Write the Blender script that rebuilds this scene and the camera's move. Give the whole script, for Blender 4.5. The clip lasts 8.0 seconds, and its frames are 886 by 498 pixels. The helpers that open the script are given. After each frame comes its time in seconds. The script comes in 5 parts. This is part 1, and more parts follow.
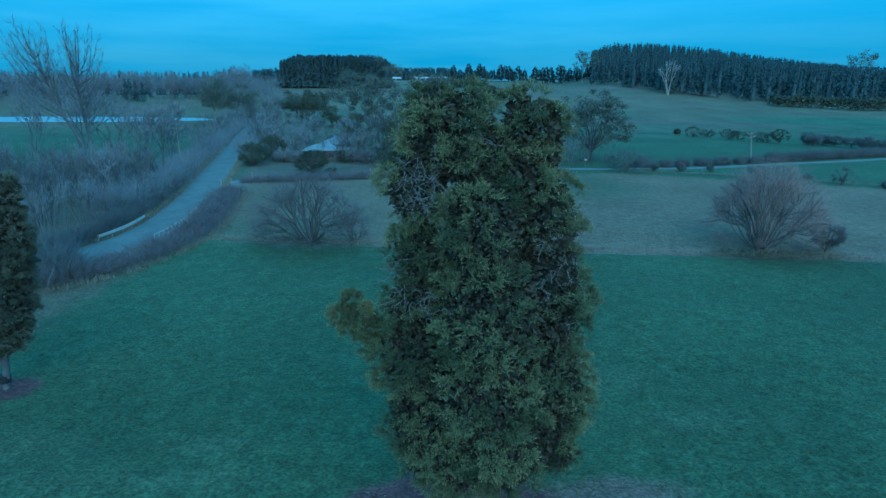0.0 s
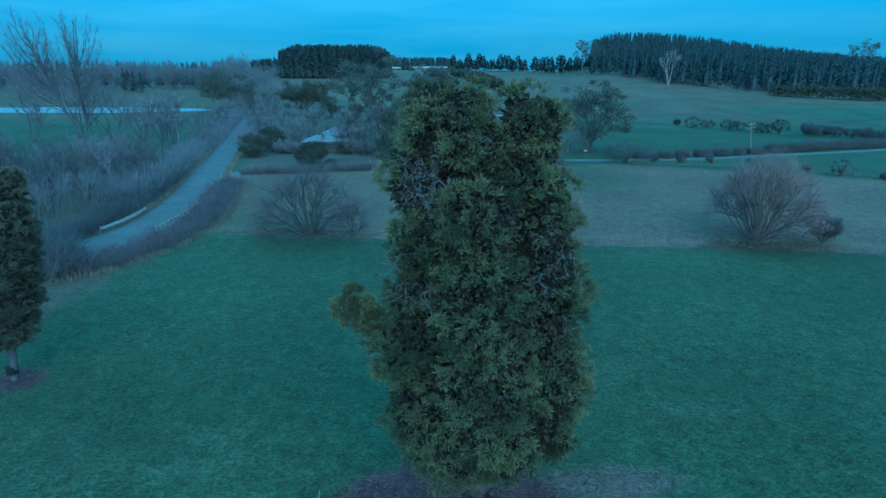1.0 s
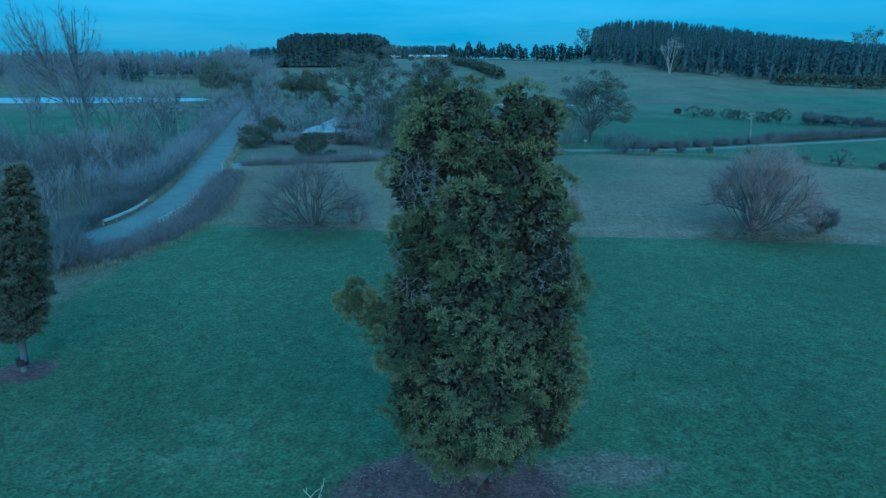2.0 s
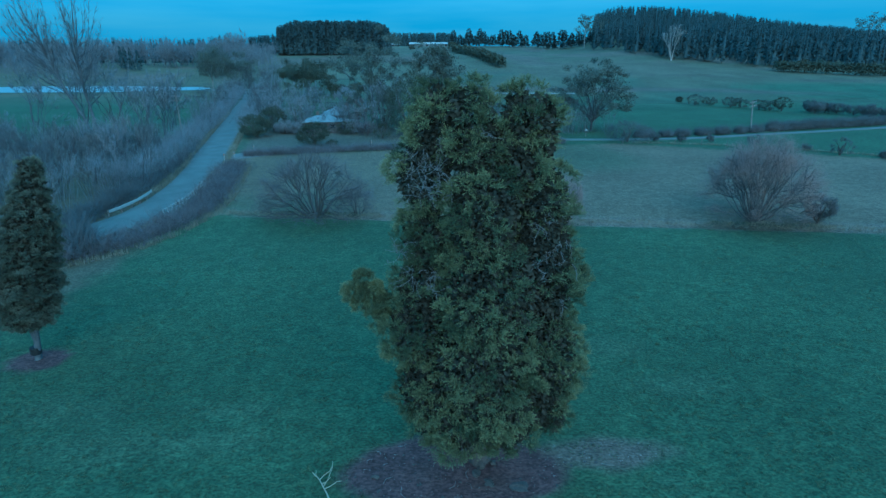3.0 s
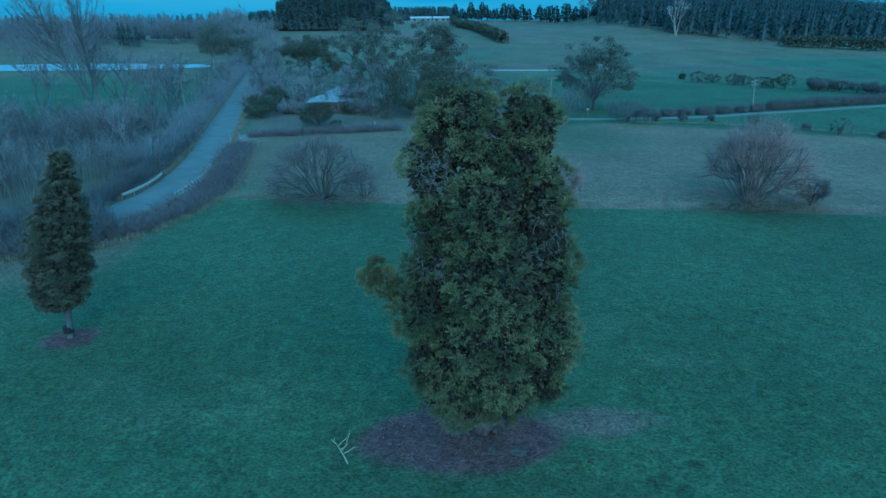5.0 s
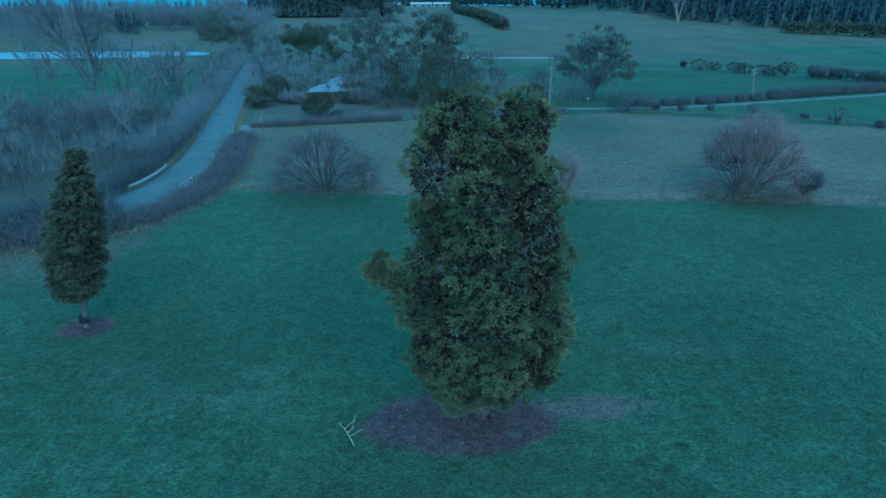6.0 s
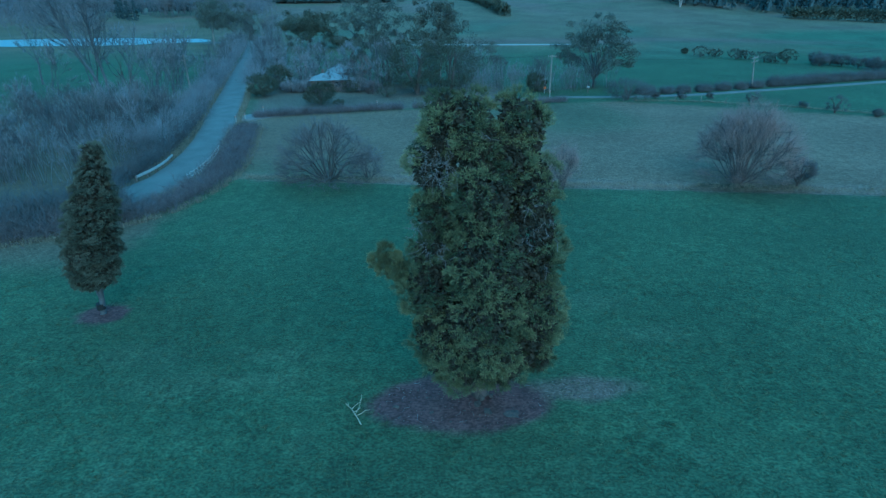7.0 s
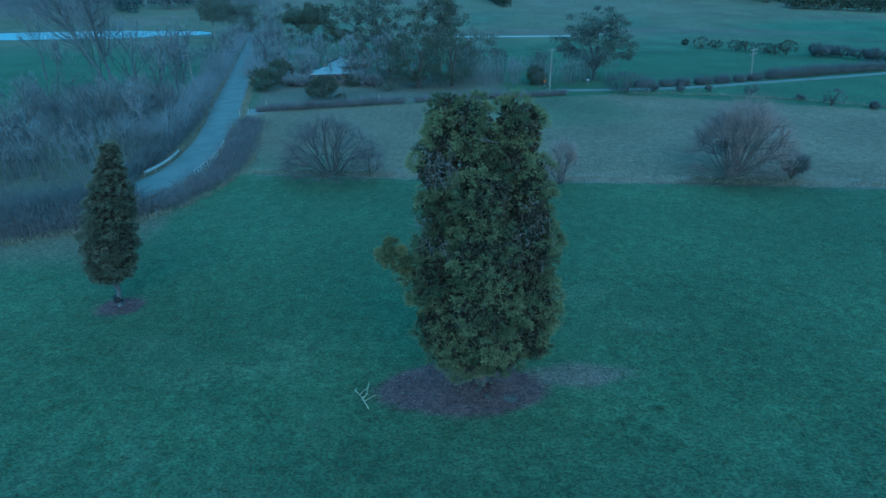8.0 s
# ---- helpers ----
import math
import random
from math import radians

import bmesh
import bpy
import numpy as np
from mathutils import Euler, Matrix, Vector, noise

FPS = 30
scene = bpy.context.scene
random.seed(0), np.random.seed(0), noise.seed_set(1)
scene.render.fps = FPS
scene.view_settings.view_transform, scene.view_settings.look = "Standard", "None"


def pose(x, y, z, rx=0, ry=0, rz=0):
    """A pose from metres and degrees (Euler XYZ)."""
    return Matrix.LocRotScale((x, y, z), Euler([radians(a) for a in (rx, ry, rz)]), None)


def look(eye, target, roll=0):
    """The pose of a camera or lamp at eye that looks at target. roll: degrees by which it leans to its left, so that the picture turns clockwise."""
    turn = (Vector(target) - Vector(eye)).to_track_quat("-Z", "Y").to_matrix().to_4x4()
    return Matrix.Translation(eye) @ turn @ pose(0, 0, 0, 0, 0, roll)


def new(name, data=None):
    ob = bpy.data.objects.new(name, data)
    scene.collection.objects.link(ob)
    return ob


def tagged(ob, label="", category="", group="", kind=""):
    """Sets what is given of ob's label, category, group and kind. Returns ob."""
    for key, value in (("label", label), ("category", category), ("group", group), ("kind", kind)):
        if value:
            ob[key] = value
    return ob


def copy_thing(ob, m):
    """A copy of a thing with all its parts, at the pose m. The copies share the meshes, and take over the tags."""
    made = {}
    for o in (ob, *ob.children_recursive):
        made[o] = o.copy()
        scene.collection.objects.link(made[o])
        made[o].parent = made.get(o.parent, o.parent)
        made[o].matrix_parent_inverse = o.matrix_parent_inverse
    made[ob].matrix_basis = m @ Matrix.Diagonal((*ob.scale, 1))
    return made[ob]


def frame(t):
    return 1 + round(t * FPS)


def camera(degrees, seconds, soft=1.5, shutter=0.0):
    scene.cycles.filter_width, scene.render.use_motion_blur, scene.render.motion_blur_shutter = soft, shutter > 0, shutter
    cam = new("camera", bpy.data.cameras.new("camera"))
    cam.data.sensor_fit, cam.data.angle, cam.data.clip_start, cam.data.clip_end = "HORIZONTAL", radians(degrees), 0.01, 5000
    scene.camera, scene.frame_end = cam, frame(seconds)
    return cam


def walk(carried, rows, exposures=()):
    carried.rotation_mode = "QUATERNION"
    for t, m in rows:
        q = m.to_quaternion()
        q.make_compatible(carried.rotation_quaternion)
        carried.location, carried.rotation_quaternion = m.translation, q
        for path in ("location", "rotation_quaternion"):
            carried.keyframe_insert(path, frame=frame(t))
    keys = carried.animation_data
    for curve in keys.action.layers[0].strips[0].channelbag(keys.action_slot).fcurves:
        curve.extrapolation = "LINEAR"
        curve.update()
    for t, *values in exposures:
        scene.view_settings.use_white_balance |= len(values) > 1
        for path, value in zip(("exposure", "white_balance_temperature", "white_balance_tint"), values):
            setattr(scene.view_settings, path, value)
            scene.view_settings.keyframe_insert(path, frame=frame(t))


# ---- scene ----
cam = camera(80.0, 8.0, soft=1.42)
# seconds, eye, turn about x, y and z in degrees
PATH = [
    (0.0, -0.084, -0.050, 14.930, 73.172, -0.189, -0.162),
    (0.5, -0.066, -0.177, 15.012, 72.711, -0.168, -0.157),
    (1.0, -0.096, -0.371, 15.171, 72.145, -0.149, -0.208),
    (1.5, -0.063, -0.568, 15.362, 71.589, -0.096, -0.220),
    (3.0, -0.215, -1.297, 15.831, 69.769, 0.101, -0.196),
    (3.5, -0.295, -1.645, 16.064, 69.181, 0.117, -0.166),
    (4.0, -0.363, -1.997, 16.265, 68.574, 0.204, -0.117),
    (4.5, -0.410, -2.382, 16.540, 67.935, 0.259, -0.077),
    (6.0, -0.394, -3.777, 17.615, 65.918, 0.369, -0.001),
    (6.5, -0.375, -4.352, 17.980, 65.236, 0.444, 0.041),
    (7.0, -0.387, -4.941, 18.344, 64.506, 0.482, 0.069),
    (7.5, -0.406, -5.510, 18.713, 63.780, 0.584, 0.045),
    (8.0, -0.450, -6.159, 19.100, 63.583, 0.699, 0.088),
]
walk(cam, [(t, pose(x, y, z, rx, ry, rz)) for t, x, y, z, rx, ry, rz in PATH],
     exposures=[(0.0, 0.69, 3930, -19), (8.0, 0.69, 3930, -19)])

# ---- world and light: a dull evening under an even cloud cover ----
SUN_UP, SUN_TURN = radians(24), radians(165)
world = bpy.data.worlds.new("evening_sky")
scene.world = world
world.use_nodes = True
wn, wl = world.node_tree.nodes, world.node_tree.links
wn.clear()
w_out = wn.new("ShaderNodeOutputWorld")
w_bg = wn.new("ShaderNodeBackground")
w_bg.inputs["Strength"].default_value = 0.10
sky = wn.new("ShaderNodeTexSky")
sky.sky_type = "NISHITA"
sky.sun_disc = False
sky.sun_elevation, sky.sun_rotation = SUN_UP, SUN_TURN
sky.air_density, sky.dust_density, sky.ozone_density = 1.0, 1.5, 2.0
# thin cloud streaks, stretched along the horizon
w_co = wn.new("ShaderNodeTexCoord")
w_map = wn.new("ShaderNodeMapping")
w_map.inputs["Scale"].default_value = (1.5, 1.5, 14.0)
w_noise = wn.new("ShaderNodeTexNoise")
w_noise.inputs["Scale"].default_value = 2.2
w_noise.inputs["Detail"].default_value = 6.0
w_ramp = wn.new("ShaderNodeMapRange")
w_ramp.inputs["From Min"].default_value, w_ramp.inputs["From Max"].default_value = 0.35, 0.7
w_ramp.inputs["To Min"].default_value, w_ramp.inputs["To Max"].default_value = 0.80, 0.95
w_mix = wn.new("ShaderNodeMix")
w_mix.data_type = "RGBA"
w_mix.inputs[7].default_value = (1.2, 2.65, 3.85, 1)
wl.new(w_co.outputs["Generated"], w_map.inputs["Vector"])
wl.new(w_map.outputs[0], w_noise.inputs["Vector"])
wl.new(w_noise.outputs["Fac"], w_ramp.inputs["Value"])
wl.new(w_ramp.outputs[0], w_mix.inputs[0])
wl.new(sky.outputs[0], w_mix.inputs[6])
# an even cloud cover is about three times brighter overhead than at the horizon
w_sep = wn.new("ShaderNodeSeparateXYZ")
w_up = wn.new("ShaderNodeMapRange")
w_up.inputs["From Min"].default_value, w_up.inputs["From Max"].default_value = 0.05, 1.0
w_tint = wn.new("ShaderNodeMix")
w_tint.data_type = "RGBA"
w_tint.inputs[6].default_value, w_tint.inputs[7].default_value = (0.60, 0.74, 0.73, 1), (3.1, 3.0, 3.05, 1)
w_mul = wn.new("ShaderNodeMix")
w_mul.data_type, w_mul.blend_type = "RGBA", "MULTIPLY"
w_mul.inputs[0].default_value = 1.0
wl.new(w_co.outputs["Generated"], w_sep.inputs[0])
wl.new(w_sep.outputs["Z"], w_up.inputs["Value"])
wl.new(w_mix.outputs[2], w_mul.inputs[6])
wl.new(w_up.outputs[0], w_tint.inputs[0])
wl.new(w_tint.outputs[2], w_mul.inputs[7])
wl.new(w_mul.outputs[2], w_bg.inputs["Color"])
wl.new(w_bg.outputs[0], w_out.inputs["Surface"])
sun = new("sun", bpy.data.lights.new("sun", "SUN"))
sun.data.energy, sun.data.angle, sun.data.color = 1.2, radians(75), (1.0, 0.90, 0.74)
sun.matrix_world = look((40, -150, 70), (0, 0, 0))

# ---- helpers of this scene ----


def smooth(a, b, x):
    t = np.clip((x - a) / (b - a), 0, 1)
    return t * t * (3 - 2 * t)


def terrain(x, y):
    """Height of the land: flat paddocks, a long rise behind them, a wooded hill to the north-east."""
    x, y = np.asarray(x, float), np.asarray(y, float)
    r = x / np.maximum(y, 1.0)
    right = smooth(-0.43, -0.30, r)
    z = right * 16 * smooth(165, 430, y) * (1 - 0.4 * smooth(0.35, 0.85, r))
    z = z + right * 8 * smooth(430, 600, y)
    z = z + (1 - right) * 8 * smooth(300, 430, y)
    z = z + 18 * np.exp(-((x - 190) / 150) ** 2 - ((y - 600) / 150) ** 2) * smooth(0.2, 0.32, r)
    return z * (1 - 0.7 * smooth(900, 2200, y))


def nodes_of(name, rough=0.9, metal=0.0):
    m = bpy.data.materials.new(name)
    m.use_nodes = True
    b = m.node_tree.nodes["Principled BSDF"]
    b.inputs["Roughness"].default_value, b.inputs["Metallic"].default_value = rough, metal
    b.inputs["Specular IOR Level"].default_value = 0.25
    return m, m.node_tree.nodes, m.node_tree.links, b


def mat(name, dark, light, scale=4.0, rough=0.9, bump=0.0, metal=0.0, fine=6.0, island=0.0, spread=(0.3, 0.7), tip=None):
    """Two colours mixed by noise at two scales, with relief, and a shift from piece to piece."""
    m, n, l, b = nodes_of(name, rough, metal)
    co = n.new("ShaderNodeTexCoord")
    a1, a2 = n.new("ShaderNodeTexNoise"), n.new("ShaderNodeTexNoise")
    a1.inputs["Scale"].default_value, a1.inputs["Detail"].default_value = scale, 4
    a2.inputs["Scale"].default_value, a2.inputs["Detail"].default_value = scale * fine, 5
    add = n.new("ShaderNodeMath")
    add.operation = "MULTIPLY_ADD"
    add.inputs[1].default_value = 0.55
    half = n.new("ShaderNodeMath")
    half.operation = "MULTIPLY"
    half.inputs[1].default_value = 0.45
    rg = n.new("ShaderNodeMapRange")
    rg.inputs["From Min"].default_value, rg.inputs["From Max"].default_value = spread
    mx = n.new("ShaderNodeMix")
    mx.data_type = "RGBA"
    mx.inputs[6].default_value, mx.inputs[7].default_value = (*dark, 1), (*light, 1)
    for a in (a1, a2):
        l.new(co.outputs["Object"], a.inputs["Vector"])
    l.new(a2.outputs["Fac"], half.inputs[0])
    l.new(a1.outputs["Fac"], add.inputs[0])
    l.new(half.outputs[0], add.inputs[2])
    l.new(add.outputs[0], rg.inputs["Value"])
    last = rg.outputs[0]
    if island:
        g = n.new("ShaderNodeNewGeometry")
        k = n.new("ShaderNodeMath")
        k.operation = "MULTIPLY_ADD"
        k.inputs[1].default_value = island
        l.new(g.outputs["Random Per Island"], k.inputs[0])
        l.new(last, k.inputs[2])
        k2 = n.new("ShaderNodeMath")
        k2.operation = "SUBTRACT"
        k2.use_clamp = True
        k2.inputs[1].default_value = island / 2
        l.new(k.outputs[0], k2.inputs[0])
        last = k2.outputs[0]
    l.new(last, mx.inputs[0])
    l.new(mx.outputs[2], b.inputs["Base Color"])
    if bump:
        bp = n.new("ShaderNodeBump")
        bp.inputs["Strength"].default_value = bump
        bp.inputs["Distance"].default_value = 0.05
        l.new(a2.outputs["Fac"], bp.inputs["Height"])
        l.new(bp.outputs[0], b.inputs["Normal"])
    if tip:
        # the tip colour carries pale new growth and painted sky light together
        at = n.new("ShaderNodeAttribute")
        at.attribute_name = "growth_and_light"
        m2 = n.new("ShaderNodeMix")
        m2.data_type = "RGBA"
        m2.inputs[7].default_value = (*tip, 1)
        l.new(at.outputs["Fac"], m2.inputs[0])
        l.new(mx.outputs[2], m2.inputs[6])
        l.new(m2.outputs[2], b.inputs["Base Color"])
    return m


def mesh_of(name, verts, faces):
    """A mesh from arrays of places and of corner numbers."""
    me = bpy.data.meshes.new(name)
    verts, faces = np.asarray(verts, np.float32), np.asarray(faces, np.int32)
    k = faces.shape[1]
    me.vertices.add(len(verts))
    me.vertices.foreach_set("co", verts.ravel())
    me.loops.add(faces.size)
    me.loops.foreach_set("vertex_index", faces.ravel())
    me.polygons.add(len(faces))
    me.polygons.foreach_set("loop_start", np.arange(0, faces.size, k, dtype=np.int32))
    me.update(calc_edges=True)
    return me


def put(name, me, material, parent=None, at=None, label=""):
    """Links a mesh as one object, under a thing or a part."""
    if material and not me.materials:
        me.materials.append(material)
    ob = new(name, me)
    if parent:
        ob.parent = parent
    if at:
        ob.matrix_basis = at
    if label:
        ob["label"] = label
    return ob


def part(name, bm, material, parent=None, label=""):
    me = bpy.data.meshes.new(name)
    bm.to_mesh(me)
    bm.free()
    return put(name, me, material, parent, None, label)


def thing(name, x, y, label, category, group="", kind="", turn=0.0, z=None):
    ob = new(name)
    ob.empty_display_size = 0.3
    ob.matrix_basis = pose(x, y, float(terrain(x, y)) if z is None else z, 0, 0, turn)
    return tagged(ob, label, category, group, kind)


def box(bm, size, m=None, bevel=0.0):
    got = bmesh.ops.create_cube(bm, size=1.0, matrix=(m or Matrix()) @ Matrix.Diagonal((*size, 1)))
    if bevel:
        edges = {e for v in got["verts"] for e in v.link_edges}
        bmesh.ops.bevel(bm, geom=list(edges), offset=bevel, segments=1, affect="EDGES")


def rod(bm, a, b, r0, r1=None, sides=8):
    a, b = Vector(a), Vector(b)
    d = b - a
    m = Matrix.Translation((a + b) / 2) @ d.to_track_quat("Z", "Y").to_matrix().to_4x4()
    bmesh.ops.create_cone(bm, cap_ends=True, segments=sides, radius1=r0, radius2=r0 if r1 is None else r1, depth=d.length, matrix=m)


def across(d):
    """Two unit vectors across each row of d."""
    ref = np.where(np.abs(d[:, 2:3]) < 0.9, np.array([[0, 0, 1.0]]), np.array([[1.0, 0, 0]]))
    u = np.cross(d, ref)
    u /= np.linalg.norm(u, axis=1, keepdims=True) + 1e-9
    return u, np.cross(d, u)


def unit(v):
    return v / (np.linalg.norm(v, axis=1, keepdims=True) + 1e-9)


def spikes(base, tip, r):
    """Three-sided tapering twigs from base to tip: corners and triangles."""
    n = len(base)
    u, v = across(unit(tip - base))
    r = np.broadcast_to(np.asarray(r, float).reshape(-1, 1), (n, 1))
    ring = [base + r * (math.cos(a) * u + math.sin(a) * v) for a in (0, 2.094, 4.189)]
    verts = np.stack([*ring, tip], 1).reshape(-1, 3)
    k = np.arange(n)[:, None] * 4
    tris = np.concatenate([k + np.array([[0, 1, 3]]), k + np.array([[1, 2, 3]]), k + np.array([[2, 0, 3]])])
    return verts, tris


def tubes(a, b, ra, rb, sides=5):
    """Tapered open tubes from a to b: corners and four-sided faces."""
    n = len(a)
    u, v = across(unit(b - a))
    ra, rb = np.asarray(ra, float).reshape(-1, 1), np.asarray(rb, float).reshape(-1, 1)
    rings = []
    for c, r in ((a, ra), (b, rb)):
        rings += [c + r * (math.cos(2 * math.pi * i / sides) * u + math.sin(2 * math.pi * i / sides) * v) for i in range(sides)]
    verts = np.stack(rings, 1).reshape(-1, 3)
    k = np.arange(n)[:, None] * (2 * sides)
    quads = np.concatenate([k + np.array([[i, (i + 1) % sides, sides + (i + 1) % sides, sides + i]]) for i in range(sides)])
    return verts, quads


def leaves(centre, way, length, width, g, fan=0.8):
    """Small pointed four-cornered blades, bent along their middle, about the given ways."""
    n = len(centre)
    d = unit(unit(way) + fan * g.normal(size=(n, 3)))
    u, v = across(d)
    a = g.uniform(0, 6.283, (n, 1))
    s = np.cos(a) * u + np.sin(a) * v
    nn = np.cross(d, s)
    length = np.asarray(length).reshape(-1, 1) * g.uniform(0.6, 1.3, (n, 1))
    width = np.asarray(width).reshape(-1, 1) * g.uniform(0.7, 1.2, (n, 1))
    p0, p3 = centre, centre + d * length
    p1 = centre + d * length * 0.5 + s * width + nn * width * 0.4
    p2 = centre + d * length * 0.5 - s * width + nn * width * 0.4
    verts = np.stack([p0, p1, p3, p2], 1).reshape(-1, 3)
    k = np.arange(n)[:, None] * 4
    return verts, np.concatenate([k + np.array([[0, 1, 2]]), k + np.array([[0, 2, 3]])])


def limbs(g, start, way, length, radius, levels, splits, spread=0.6, lift=0.15, shrink=0.68, segs=3, wiggle=0.18):
    """A branching skeleton: arrays of segment starts, ends and radii, and the ends of the last level with their ways."""
    A, B, RA, RB = [], [], [], []
    tips, ways = [], []
    front = [(np.array(p, float), np.array(w, float), l, r, 0) for p, w, l, r in zip(start, way, length, radius)]
    while front:
        p, w, l, r, lev = front.pop()
        w = w / np.linalg.norm(w)
        r_end = r * (0.62 if lev < levels else 0.25)
        for i in range(segs):
            w = w + g.normal(size=3) * wiggle + np.array([0, 0, lift])
            w /= np.linalg.norm(w)
            q = p + w * l / segs
            A.append(p), B.append(q)
            RA.append(r + (r_end - r) * i / segs), RB.append(r + (r_end - r) * (i + 1) / segs)
            if lev < levels and i > 0 and g.random() < 0.6:
                side = w + g.normal(size=3) * spread * 1.2
                front.append((q, side, l * shrink * g.uniform(0.6, 1.0), RB[-1] * 0.55, lev + 1))
            p = q
        if lev < levels:
            for _ in range(splits):
                front.append((p, w + g.normal(size=3) * spread, l * shrink * g.uniform(0.75, 1.15), r_end * 0.85, lev + 1))
        else:
            tips.append(p), ways.append(w)
    return np.array(A), np.array(B), np.array(RA), np.array(RB), np.array(tips), np.array(ways)


def in_lobes(lobes, n, g, shell=0.35):
    """Places near the skin of egg-shaped lobes (x, y, z, rx, ry, rz), outside the other lobes, with outward ways."""
    L = np.array(lobes, float)
    area = (L[:, 3] * L[:, 5]) + (L[:, 4] * L[:, 5])
    which = g.choice(len(L), n, p=area / area.sum())
    d = unit(g.normal(size=(n, 3)))
    k = 1 - shell * g.random((n, 1)) ** 1.6
    p = L[which, :3] + d * L[which, 3:] * k
    keep = np.ones(n, bool)
    for i, q in enumerate(L):
        inside = (((p - q[:3]) / q[3:]) ** 2).sum(1) < 0.6
        keep &= ~(inside & (which != i))
    w = unit(d / L[which, 3:])
    return p[keep], w[keep]

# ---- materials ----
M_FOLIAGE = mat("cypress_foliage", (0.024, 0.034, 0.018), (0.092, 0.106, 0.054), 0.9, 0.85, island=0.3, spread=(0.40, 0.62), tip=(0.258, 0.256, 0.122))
M_FOLIAGE2 = mat("clipped_cypress_foliage", (0.036, 0.042, 0.030), (0.080, 0.084, 0.056), 0.8, 0.85, island=0.4, tip=(0.20, 0.20, 0.145))
M_OLD = mat("old_inner_foliage", (0.030, 0.033, 0.023), (0.072, 0.064, 0.046), 1.5, 0.95, island=0.5)
M_BARK = mat("grey_bark", (0.050, 0.044, 0.040), (0.140, 0.122, 0.112), 3.0, 0.95, bump=0.6)
M_LIMB = mat("grey_limb_bark", (0.060, 0.064, 0.068), (0.145, 0.150, 0.156), 1.0, 0.95)
M_STEM = mat("willow_stems", (0.062, 0.058, 0.054), (0.135, 0.126, 0.118), 1.5, 0.95)
M_DEAD = mat("dead_wood", (0.12, 0.112, 0.108), (0.26, 0.245, 0.235), 3.0, 0.9)
M_PALEWOOD = mat("sun_bleached_wood", (0.24, 0.21, 0.145), (0.42, 0.38, 0.27), 3.0, 0.9)
M_TWIG = mat("bare_twigs", (0.120, 0.120, 0.122), (0.265, 0.258, 0.258), 0.6, 0.9, island=0.6)
M_TWIG_RED = mat("willow_twigs", (0.15, 0.115, 0.105), (0.29, 0.215, 0.19), 0.5, 0.9, island=0.6)
M_TWIG_GREY = mat("grey_twigs", (0.13, 0.125, 0.125), (0.27, 0.26, 0.26), 0.4, 0.9, island=0.6)
M_HEDGE = mat("hedge_twigs", (0.080, 0.071, 0.070), (0.190, 0.166, 0.165), 0.35, 0.95, island=0.6)
M_HEDGE_DARK = mat("dense_hedge_twigs", (0.062, 0.062, 0.062), (0.135, 0.130, 0.126), 0.35, 0.95, island=0.5)
M_GUM = mat("gum_leaves", (0.066, 0.076, 0.064), (0.140, 0.148, 0.116), 0.3, 0.7, island=0.5)
M_GUMBARK = mat("pale_gum_bark", (0.16, 0.145, 0.13), (0.42, 0.40, 0.37), 0.8, 0.85)
M_SHRUB = mat("dark_shrub_leaves", (0.044, 0.052, 0.038), (0.100, 0.104, 0.070), 0.6, 0.75, island=0.5)
# distant pines: air haze put into the needle colour, pale, bluish and flat
M_PINE_HAZED = mat("hazed_pine_needles", (0.056, 0.076, 0.078), (0.070, 0.090, 0.091), 0.05, 0.9, island=0.1)
M_FARTWIG = mat("far_bare_trees", (0.104, 0.104, 0.109), (0.180, 0.173, 0.175), 0.03, 0.95, island=0.5)
M_ROAD = mat("worn_asphalt", (0.090, 0.088, 0.078), (0.165, 0.162, 0.146), 0.35, 0.85, fine=30)
M_GRAVEL = mat("pale_gravel", (0.125, 0.116, 0.102), (0.20, 0.188, 0.17), 1.2, 0.95, bump=0.3)
M_STONEDUST = mat("white_stone_dust", (0.20, 0.19, 0.18), (0.33, 0.32, 0.30), 0.8, 0.95)
M_WHITE = mat("weathered_white_paint", (0.24, 0.24, 0.22), (0.46, 0.45, 0.42), 3.0, 0.6)
M_STEEL = mat("galvanised_steel", (0.45, 0.46, 0.47), (0.66, 0.67, 0.68), 4.0, 0.45, metal=0.6)
M_POLE = mat("weathered_pole_wood", (0.16, 0.14, 0.12), (0.32, 0.29, 0.26), 2.0, 0.95)
M_ROOF = mat("pale_roof_sheet", (0.16, 0.17, 0.17), (0.26, 0.27, 0.27), 0.4, 0.45)
M_WALL = mat("brick_wall", (0.09, 0.07, 0.06), (0.16, 0.13, 0.115), 1.5, 0.9, bump=0.2)
M_GLASS = mat("dark_window_glass", (0.02, 0.025, 0.03), (0.04, 0.045, 0.05), 1.0, 0.1)
M_STONE = mat("field_stone", (0.042, 0.037, 0.034), (0.110, 0.098, 0.088), 5.0, 0.9, bump=0.4)
M_POSTWOOD = mat("fence_post_wood", (0.12, 0.10, 0.085), (0.27, 0.24, 0.21), 3.0, 0.95)
M_GRASS = mat("grass_blades", (0.044, 0.055, 0.027), (0.125, 0.140, 0.070), 0.25, 0.8, island=0.7)
M_DRY = mat("dry_grass_blades", (0.13, 0.112, 0.072), (0.27, 0.238, 0.168), 0.3, 0.9, island=0.6)
M_LITTER = mat("leaf_litter", (0.035, 0.028, 0.026), (0.24, 0.215, 0.19), 6.0, 0.95, island=1.4)
